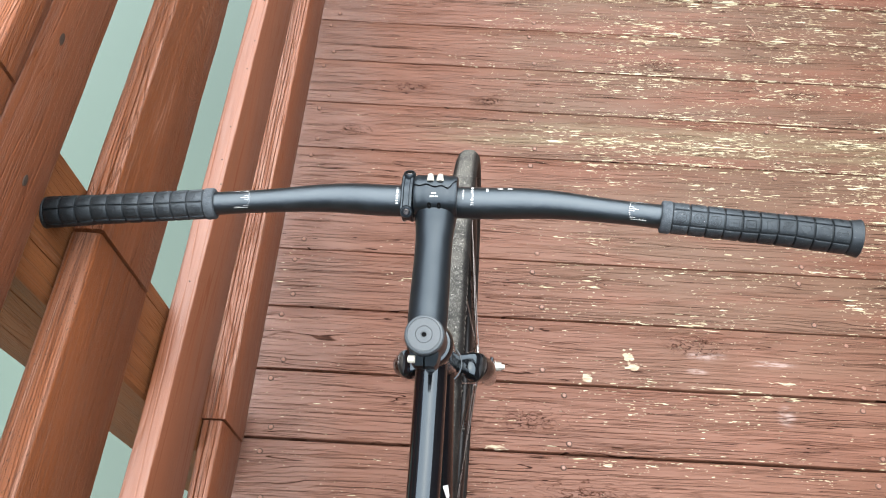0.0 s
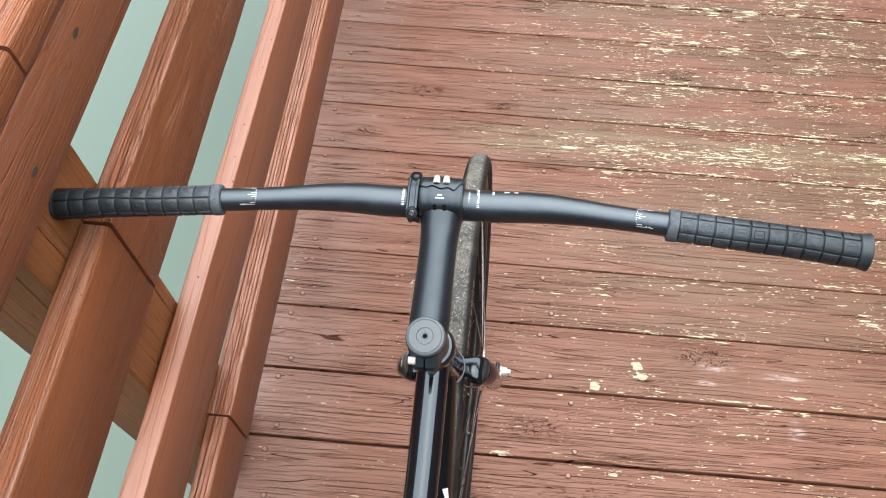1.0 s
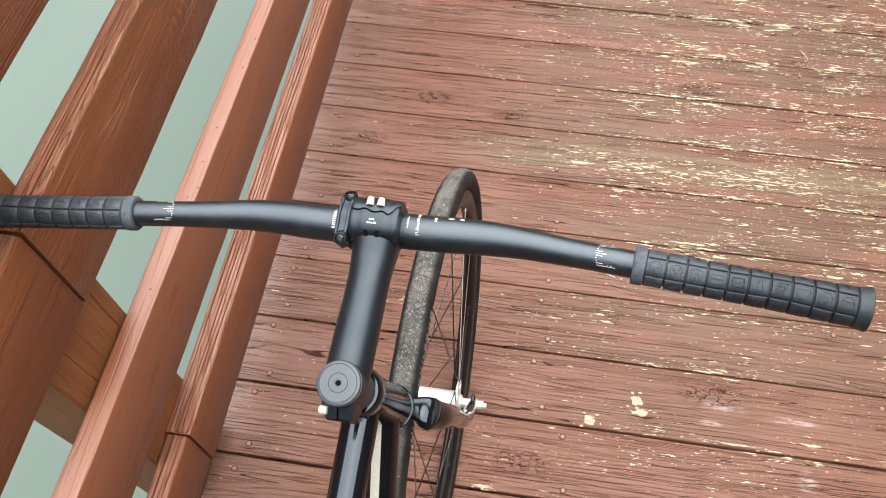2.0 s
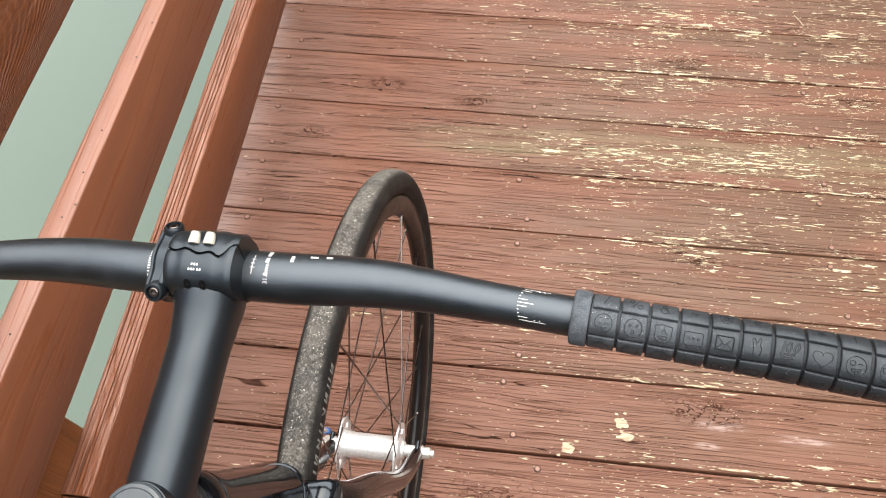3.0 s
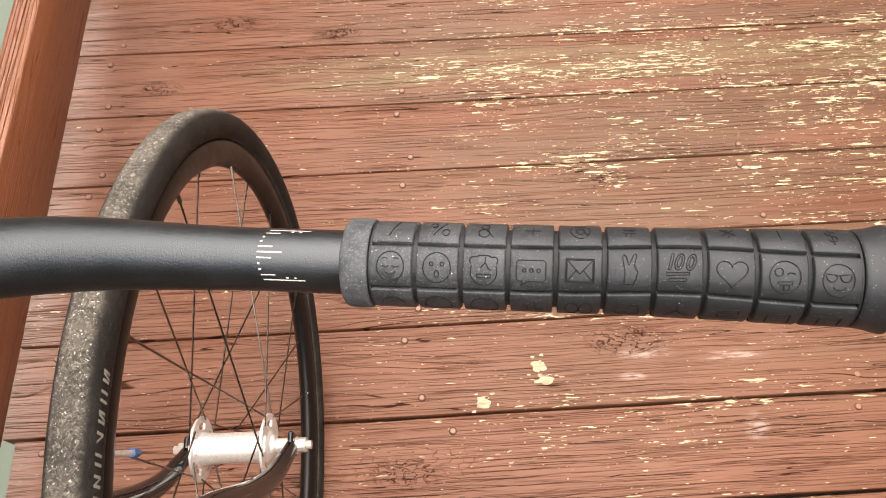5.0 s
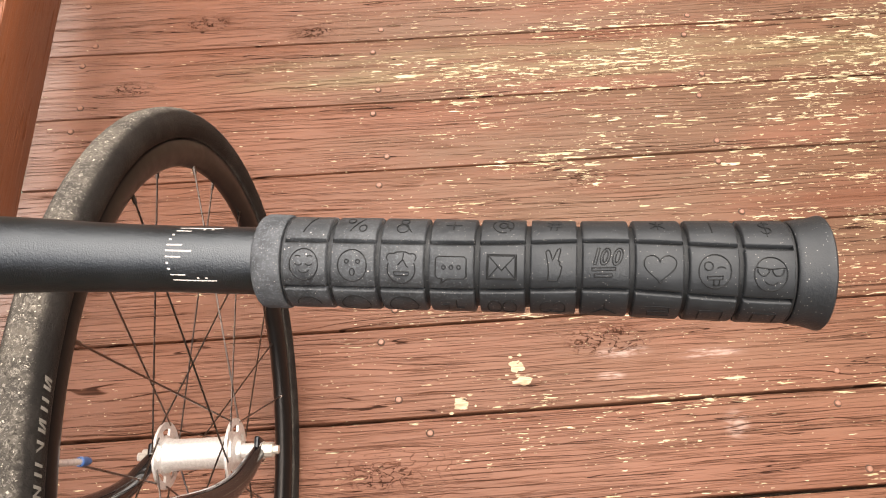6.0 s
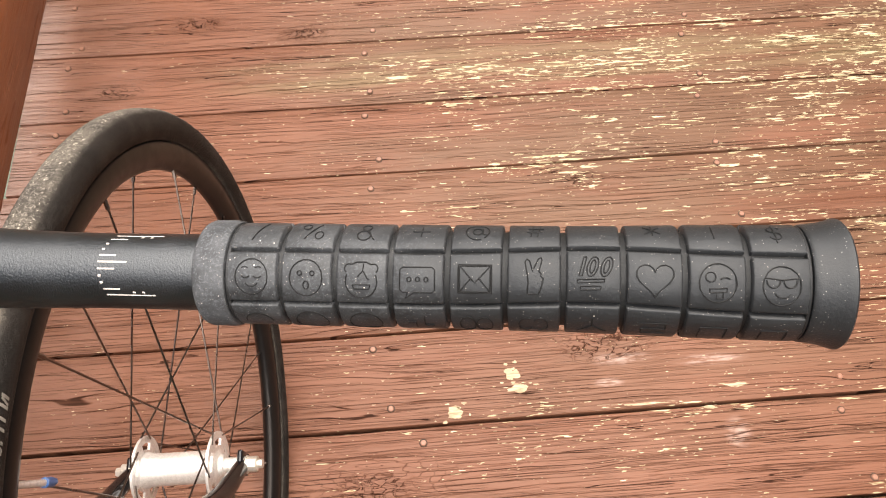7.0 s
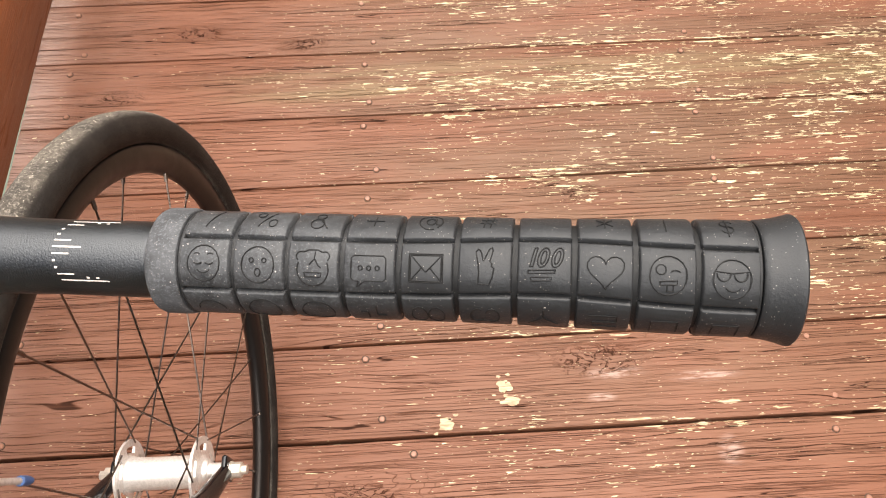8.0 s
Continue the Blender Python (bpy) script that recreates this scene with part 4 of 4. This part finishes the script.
clamp_half(bm, 1, 0.0212)
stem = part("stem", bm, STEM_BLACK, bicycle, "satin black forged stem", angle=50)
bm = bmesh.new()
clamp_half(bm, -1, 0.0214)
part("faceplate", bm, STEM_BLACK, stem, angle=50)
bm = bmesh.new()
vr = [[bm.verts.new(on_bar(-0.0208 + 0.0416 * i / 24, seam_angle(-0.0208 + 0.0416 * i / 24) + d, 0.0312)) for d in (-2.5, 2.5)] for i in range(25)]
for a, b in zip(vr, vr[1:]):
    bm.faces.new((a[0], a[1], b[1], b[0]))
part("clamp_seam", bm, HOLE, stem, "dark wavy joint between stem and faceplate")
for u in (-0.0050, 0.0046):
    bm = bmesh.new()
    turned(bm, (u, -0.0575, 0.9178), (0, 1, 0.22), [(0, 0.0034), (0.0010, 0.0037), (0.0066, 0.0029), (0.0074, 0.0024), (0.0075, 0.0014), (0.0062, 0.0012), (0.0062, 0.0002)], 16)
    part("bolt_cap", bm, CREAM, stem, "cream bolt head")
    # flat black patch on the clamp paints the shade inside the bolt hole
    bm = bmesh.new()
    slot = []
    for k in range(18):
        q = 2 * math.pi * k / 18
        ang = 39.5 + 3.2 * math.sin(q) + math.copysign(2.2, math.sin(q))
        slot.append(bm.verts.new(on_bar(u + 0.0019 * math.cos(q), ang, clamp_radius(ang) + 0.0014)))
    bm.faces.new(slot)
    bmesh.ops.triangulate(bm, faces=bm.faces[:])
    part("bolt_hole", bm, HOLE, stem, "small dark bolt hole")
bm = bmesh.new()
for a0, us in ((19, (-0.0024, -0.0008, 0.0008)), (24, (-0.0040, -0.0024, -0.0008, 0.0014, 0.0030))):
    for u in us:
        r = clamp_radius(a0) + 0.00085
        quad = [bm.verts.new(on_bar(uu, aa, r)) for uu, aa in ((u - 0.0005, a0 - 1.1), (u + 0.0005, a0 - 1.1), (u + 0.0005, a0 + 1.1), (u - 0.0005, a0 + 1.1))]
        bm.faces.new(quad)
part("print_bars", bm, WHITE, stem, "tiny white printed marks", smooth=False)
# rear pinch of the steerer clamp, split down the middle
for u0, u1 in ((-0.0135, -0.0008), (0.0008, 0.0135)):
    bm = bmesh.new()
    outer = []
    for d, wd in ((0.010, 1.0), (0.020, 0.98), (0.026, 0.86), (0.0285, 0.70)):
        row = []
        drop = 0.55 * (d - 0.010)
        for s in (0.007, 0.011, 0.037, 0.041):
            inset = 0.0 if s in (0.011, 0.037) else 0.002
            row.append((s + (drop if s < 0.02 else 0.0), d - inset))
        outer.append((row, wd))
    rings = []
    for row, wd in outer:
        a, b = u0 * wd if abs(u0) > 0.002 else u0, u1 * wd if abs(u1) > 0.002 else u1
        pts = [on_steerer(s) + STEER_BACK * d + Vector((a, 0, 0)) for s, d in row] + [on_steerer(s) + STEER_BACK * d + Vector((b, 0, 0)) for s, d in row[::-1]]
        rings.append(pts)
    loft(bm, rings)
    part("clamp_ear", bm, STEM_BLACK, stem, angle=30)
bm = bmesh.new()
turned(bm, on_steerer(0.013) + STEER_BACK * 0.0215 + Vector((-0.0080, 0, 0)), (-1, 0, 0), [(0, 0.003), (0.0005, 0.0036), (0.0060, 0.0036), (0.0068, 0.003), (0.0069, 0.0005)], 14)
part("pinch_bolt", bm, CREAM, stem, "pale bolt head")
bm = bmesh.new()
turned(bm, on_steerer(0.0048), -STEER, [(0, 0.0172), (0.0008, 0.0181), (0.0028, 0.0181), (0.0040, 0.0174), (0.0046, 0.0160), (0.0047, 0.0156), (0.0040, 0.0154), (0.0040, 0.0151), (0.0047, 0.0149), (0.0048, 0.0080), (0.0041, 0.0078), (0.0041, 0.0075), (0.0048, 0.0073), (0.0048, 0.0034), (0.0044, 0.0032), (0.0044, 0.0024), (0.0020, 0.0023), (0.0020, 0.0002)], 40)
part("top_cap", bm, CAP_GREY, stem, "grey-black round top cap", angle=25)
bm = bmesh.new()
bmesh.ops.create_circle(bm, cap_ends=True, segments=6, radius=0.0023, matrix=Matrix.Translation(on_steerer(0.0012)) @ STEER.to_track_quat("Z", "Y").to_matrix().to_4x4())
part("hex_socket", bm, HOLE, stem, smooth=False)
bm = bmesh.new()
turned(bm, on_steerer(0.0475), STEER, [(0, 0.0170), (0.0005, 0.0180), (0.0088, 0.0180), (0.0093, 0.0170)], 30)
part("spacer", bm, STEM_BLACK, bicycle)

# hinged clamp band on the bar, beside the stem
def band_radius(a):
    a = (a + 180) % 360 - 180
    return 0.0208 + 0.0085 * math.exp(-((a - 52) / 17) ** 2) + 0.0060 * math.exp(-((a + 42) / 17) ** 2) + 0.0042 * math.exp(-(a / 38) ** 2)


bm = bmesh.new()
rings = []
for u, d in ((-0.0352, -0.0024), (-0.0350, -0.0006), (-0.0340, 0.0004), (-0.0326, 0.0004), (-0.0318, -0.0008), (-0.0268, -0.0008), (-0.0260, 0.0004), (-0.0238, 0.0004), (-0.0230, -0.0006), (-0.0228, -0.0024)):
    rings.append([on_bar(u, a, max(0.0164, band_radius(a) + d)) for a in range(0, 360, 6)])
loft(bm, rings)
clamp_band = part("clamp_band", bm, STEM_BLACK, bicycle, "black hinged bar clamp", angle=30)
for u, a, aim, r0 in ((-0.0280, 56, 44, 0.0235), (-0.0280, -44, -30, 0.0205)):
    way = on_bar(u, aim, 1.0) - bar_centre(u)
    bm = bmesh.new()
    turned(bm, on_bar(u, a, r0), way, [(0, 0.0056), (0.0015, 0.0064), (0.0090, 0.0062), (0.0102, 0.0054), (0.0103, 0.0043), (0.0078, 0.0040), (0.0078, 0.0002)], 20)
    part("clamp_boss", bm, STEM_BLACK, clamp_band)
    bm = bmesh.new()
    turned(bm, on_bar(u, a, r0) + way.normalized() * 0.0076, way, [(0, 0.0031), (0.0020, 0.0031), (0.0024, 0.0026), (0.0024, 0.0015), (0.0008, 0.0014), (0.0008, 0.0001)], 14)
    part("clamp_screw", bm, SPOKE, clamp_band, "steel socket screw")

# ---- frame and fork ----
bm = bmesh.new()
turned(bm, on_steerer(0.0570), STEER, [(0, 0.0175), (0.0006, 0.0205), (0.0045, 0.0232), (0.0130, 0.0236), (0.0150, 0.0225), (0.0155, 0.019)], 36)
part("upper_headset", bm, GLOSS, bicycle, "black headset cup")
bm = bmesh.new()
turned(bm, on_steerer(0.0725), STEER, [(0, 0.019), (0.001, 0.0232), (0.008, 0.0232), (0.014, 0.0222), (0.120, 0.0222), (0.138, 0.0226), (0.146, 0.0238), (0.150, 0.0238), (0.1505, 0.019)], 36)
DOWN_TOP, DOWN_END = on_steerer(0.190) + Vector((0, -0.004, 0)), Vector((0, -0.585, 0.275))
tt = [on_steerer(0.100) + Vector((0, -0.004, 0)), (0, -0.30, 0.782), (0, -0.50, 0.772), (0, -0.715, 0.765)]
tube(bm, tt, [0.0165, 0.0165, 0.0160, 0.0150], 28)
tube(bm, [DOWN_TOP, DOWN_TOP.lerp(DOWN_END, 0.5), DOWN_END], [0.0180, 0.0180, 0.0180], 28)
tube(bm, [(0, -0.585, 0.262), (0, -0.735, 0.800)], [0.0155, 0.0150], 20)
for side in (-1, 1):
    tube(bm, [(side * 0.022, -0.60, 0.275), (side * 0.045, -0.78, 0.305), (side * 0.058, -0.980, 0.343)], [0.010, 0.009, 0.007], 12)
    tube(bm, [(side * 0.014, -0.725, 0.765), (side * 0.040, -0.85, 0.560), (side * 0.058, -0.980, 0.343)], [0.008, 0.0075, 0.006], 12)
tube(bm, [(-0.034, -0.585, 0.268), (0.034, -0.585, 0.268)], 0.020, 20)
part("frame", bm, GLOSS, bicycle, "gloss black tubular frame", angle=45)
bm = bmesh.new()
turned(bm, on_steerer(0.2240), STEER, [(0, 0.0200), (0.0006, 0.0248), (0.0040, 0.0254), (0.0060, 0.0242), (0.0064, 0.0226), (0.0070, 0.0238), (0.0120, 0.0240), (0.0135, 0.0195)], 36)
part("lower_headset", bm, GLOSS, bicycle, "black lower headset cup")
bm = bmesh.new()
for v0, v1, w in ((-0.172, -0.240, -4),):
    rows = []
    for k in range(6):
        v = v0 + (v1 - v0) * k / 5
        c = DOWN_TOP.lerp(DOWN_END, (v - DOWN_TOP.y) / (DOWN_END.y - DOWN_TOP.y))
        t, a, b = frame_of(Vector((0, -0.424, -0.441)))
        sidev = b if b.x > 0 else -b
        rows.append([c + (a * math.cos(radians(q)) + sidev * math.sin(radians(q))) * 0.0184 for q in (w - 15, w - 5, w + 5, w + 15)])
    vr = [[bm.verts.new(p) for p in row] for row in rows]
    for a, b in zip(vr, vr[1:]):
        for i in range(3):
            bm.faces.new((a[i], a[i + 1], b[i + 1], b[i]))
part("frame_print", bm, CREAM, bicycle, "cream block printed on the down tube")
bm = bmesh.new()
t, a, b = frame_of(Vector((0, -0.424, -0.441)))
sidev = b if b.x > 0 else -b
flag = []
for v, q in ((-0.273, 22), (-0.273, 44), (-0.284, 52), (-0.310, 36), (-0.310, 28), (-0.287, 40)):
    c = DOWN_TOP.lerp(DOWN_END, (v - DOWN_TOP.y) / (DOWN_END.y - DOWN_TOP.y))
    flag.append(bm.verts.new(c + (a * math.cos(radians(q)) + sidev * math.sin(radians(q))) * 0.0190))
bm.faces.new(flag)
part("frame_print", bm, WHITE, bicycle, "white printed flash on the down tube", smooth=False)

def crown_arm(bm, points, radii):
    """A round arm whose upper side is flattened."""
    rings = []
    for i, c in enumerate(points):
        t, up, across = frame_of(points[min(i + 1, len(points) - 1)] - points[max(i - 1, 0)])
        row = []
        for k in range(32):
            a = 2 * math.pi * k / 32
            rise = radii[i] * math.cos(a)
            if rise > 0:
                rise = 0.62 * radii[i] * math.cos(a) ** 0.35
            row.append(c + up * rise + across * (radii[i] * math.copysign(abs(math.sin(a)) ** 0.8, math.sin(a))))
        rings.append(row)
    loft(bm, rings)


fork_bm = bmesh.new()
turned(fork_bm, on_steerer(0.2360), STEER, [(0, 0.0190), (0.003, 0.0200), (0.020, 0.0175), (0.026, 0.012)], 28)
for side in (-1, 1):
    # crown arm flares like a trumpet into the shoulder of the blade
    arm = [(side * 0.006, -0.1510, 0.6665), (side * 0.016, -0.1512, 0.6700), (side * 0.026, -0.1520, 0.6718), (side * 0.0345, -0.1528, 0.6705), (side * 0.0412, -0.1535, 0.6645)]
    crown_arm(fork_bm, spline(arm, 4), [0.0118, 0.0116, 0.0114, 0.0112, 0.0110, 0.0109, 0.0110, 0.0113, 0.0117, 0.0123, 0.0131, 0.0141, 0.0152, 0.0161, 0.0168, 0.0172, 0.0174])
    leg = [(side * 0.0395, -0.1533, 0.6680), (side * 0.0470, -0.1485, 0.6480), (side * 0.0500, -0.1390, 0.6200), (side * 0.0515, -0.1140, 0.5450), (side * 0.0535, -0.0920, 0.4620), (side * 0.0545, -0.0690, 0.4020), (side * 0.0555, -0.0430, 0.3620), (side * 0.0560, -0.0270, 0.3420)]
    pts = spline(leg, 5)
    tube(fork_bm, pts, [0.0168 - 0.0098 * (i / (len(pts) - 1)) ** 1.2 for i in range(len(pts))], 24)
    box(fork_bm, (side * 0.0560 - 0.003, -0.0375, 0.327), (side * 0.0560 + 0.003, -0.0145, 0.353), 0.0025)
part("fork", fork_bm, GLOSS, bicycle, "gloss black curved-blade fork", angle=45)
for side in (-1, 1):
    bm = bmesh.new()
    turned(bm, (side * 0.0408, -0.1535, 0.6652), (side * 0.74, 0.02, -0.67), [(0, 0.0168), (0.0005, 0.0179), (0.0018, 0.0181), (0.0024, 0.0166)], 32)
    part("shoulder_ring", bm, SPOKE, bicycle, "thin bright ring at the fork shoulder")


# ---- wheels ----
def make_wheel(name, label, stand):
    centre = Vector((0, 0, 0))

    def spin(profile, count):
        bm = bmesh.new()
        rings = []
        for i in range(count):
            a = 2 * math.pi * i / count
            out = Vector((0, math.cos(a), math.sin(a)))
            rings.append([centre + out * r + Vector((u, 0, 0)) for r, u in profile])
        loft(bm, rings, caps=False, closed=True)
        return bm

    rim_prof = [(0.3250, -0.0095), (0.3230, -0.0112), (0.3130, -0.0116), (0.3075, -0.0100), (0.3010, -0.0060), (0.2980, -0.0022), (0.2980, 0.0022), (0.3010, 0.0060), (0.3075, 0.0100), (0.3130, 0.0116), (0.3230, 0.0112), (0.3250, 0.0095)]
    wheel = part(name, spin(rim_prof, 120), RIM, bicycle, label, angle=50)
    wheel.matrix_local = stand
    tr, tc = 0.0172, 0.3392
    prof = []
    for i in range(25):
        a = radians(-142 + 284 * i / 24)
        worn = 0.0006 if abs(a) < radians(22) else 0.0
        prof.append((tc + (tr - worn) * math.cos(a), tr * math.sin(a)))
    part("tyre", spin(prof, 150), TYRE, wheel, "dusty worn black road tyre", angle=80)
    hub_at = centre + Vector((-0.0080, 0, 0))
    bm = bmesh.new()
    turned(bm, hub_at, (1, 0, 0), [(-0.0500, 0.0052), (-0.0500, 0.0078), (-0.0445, 0.0078), (-0.0440, 0.0110), (-0.0405, 0.0125), (-0.0372, 0.0180), (-0.0345, 0.0180), (-0.0310, 0.0168), (-0.0200, 0.0160), (0.0200, 0.0160), (0.0310, 0.0168), (0.0345, 0.0180), (0.0372, 0.0180), (0.0405, 0.0125), (0.0440, 0.0110), (0.0445, 0.0078), (0.0640, 0.0078), (0.0640, 0.0052)], 48, hint=(0, 0, 1))
    hub = part("hub", bm, SILVER, wheel, "polished silver high-flange hub", angle=30)
    for side in (-1, 1):
        bm = bmesh.new()
        radii, steps = (0.0165, 0.0205, 0.0275, 0.0343), 60
        grid = [[bm.verts.new(hub_at + Vector((side * 0.0352, r * math.cos(2 * math.pi * i / steps), r * math.sin(2 * math.pi * i / steps)))) for i in range(steps)] for r in radii]
        faces = []
        for k in range(3):
            for i in range(steps):
                if k == 1 and i % 12 < 7:
                    continue
                j = (i + 1) % steps
                faces.append(bm.faces.new((grid[k][i], grid[k][j], grid[k + 1][j], grid[k + 1][i])))
        made = bmesh.ops.extrude_face_region(bm, geom=faces)
        bmesh.ops.translate(bm, vec=(side * 0.0026, 0, 0), verts=[g for g in made["geom"] if isinstance(g, bmesh.types.BMVert)])
        part("flange", bm, SILVER, hub, "pierced silver flange", angle=30)
    for side in (-1, 1):
        bm = bmesh.new()
        turned(bm, centre + Vector((side * 0.0575, 0, 0)), (side, 0, 0), [(0, 0.0060), (0, 0.0090), (0.0015, 0.0092), (0.0016, 0.0078), (0.0105, 0.0078), (0.0115, 0.0070), (0.0115, 0.0046), (0.0165, 0.0046), (0.0168, 0.0002)], 6 if side < 0 else 12, hint=(0, 0, 1))
        part("axle_nut", bm, NUT, wheel, "plated axle nut", angle=25)
    for i in range(24):
        side = 1 if i % 2 else -1
        lead = 1 if (i // 2) % 2 else -1
        a_rim = 2 * math.pi * (i + 0.5) / 24 + radians(3)
        a_hub = a_rim + lead * radians(64)
        p0 = hub_at + Vector((side * (0.0362 + 0.002 * lead), 0.0310 * math.cos(a_hub), 0.0310 * math.sin(a_hub)))
        p1 = centre + Vector((side * 0.0030, 0.3020 * math.cos(a_rim), 0.3020 * math.sin(a_rim)))
        bm = bmesh.new()
        d = (p0 - p1).normalized()
        tube(bm, [p0, p1 + d * 0.011, p1 + d * 0.0108, p1 - d * 0.002], [0.00095, 0.00095, 0.0019, 0.0019], 6, hint=(0.3, 0.5, 0.8))
        part("spoke", bm, SPOKE, wheel)
    a = math.atan2(0.218, -0.044)
    out = Vector((0, math.cos(a), math.sin(a)))
    bm = bmesh.new()
    turned(bm, centre + out * 0.302, -out, [(0, 0.0030), (0.004, 0.0030), (0.0042, 0.0024), (0.046, 0.0023), (0.0465, 0.001)], 12, hint=(1, 0, 0))
    part("valve_stem", bm, SILVER, wheel, "silver valve stem")
    bm = bmesh.new()
    turned(bm, centre + out * 0.2625, -out, [(0, 0.0030), (0.0005, 0.0036), (0.009, 0.0034), (0.0140, 0.0022), (0.0146, 0.0004)], 12, hint=(1, 0, 0))
    part("valve_cap", bm, BLUE, wheel, "blue valve cap")
    # a row of slanted block shapes on the sidewall
    bm = bmesh.new()

    def on_side(ang, q):
        r, u = tc + (tr + 0.0005) * math.cos(radians(q)), (tr + 0.0005) * math.sin(radians(q))
        return bm.verts.new(centre + Vector((u, r * math.cos(radians(ang)), r * math.sin(radians(ang)))))

    def bar(a0, q0, a1, q1, wide):
        lo, hi = [], []
        for k in range(4):
            ang, q = a0 + (a1 - a0) * k / 3, q0 + (q1 - q0) * k / 3
            lo.append(on_side(ang, q))
            hi.append(on_side(ang + wide, q))
        for k in range(3):
            bm.faces.new((lo[k], lo[k + 1], hi[k + 1], hi[k]))

    for i in range(12):
        a0 = 92.5 + i * 2.15
        bar(a0, 68, a0 + 0.35, 88, 0.34)
        if i % 4 != 3:
            bar(a0 + 0.95, 68, a0 + 1.30, 88, 0.34)
        if i % 3 != 1:
            bar(a0 + 0.30, 88 if i % 2 else 69, a0 + 1.0, 69 if i % 2 else 88, 0.30)
    part("sidewall_print", bm, PRINT_GREY, wheel, "worn pale sidewall print", smooth=False)
    return wheel


# the front wheel stands a degree straighter than the frame, being steered a little
front_stand = Matrix.Translation((0.3815, -0.1017, 0.3520)) @ Matrix.Rotation(radians(-1.60), 4, "Z") @ Matrix.Rotation(radians(-3.30), 4, "Y")
make_wheel("front_wheel", "black deep-rim front wheel with silver hub", bicycle.matrix_world.inverted() @ front_stand)
make_wheel("rear_wheel", "black deep-rim rear wheel", Matrix.Translation((0.0, -0.955, 0.3535)))
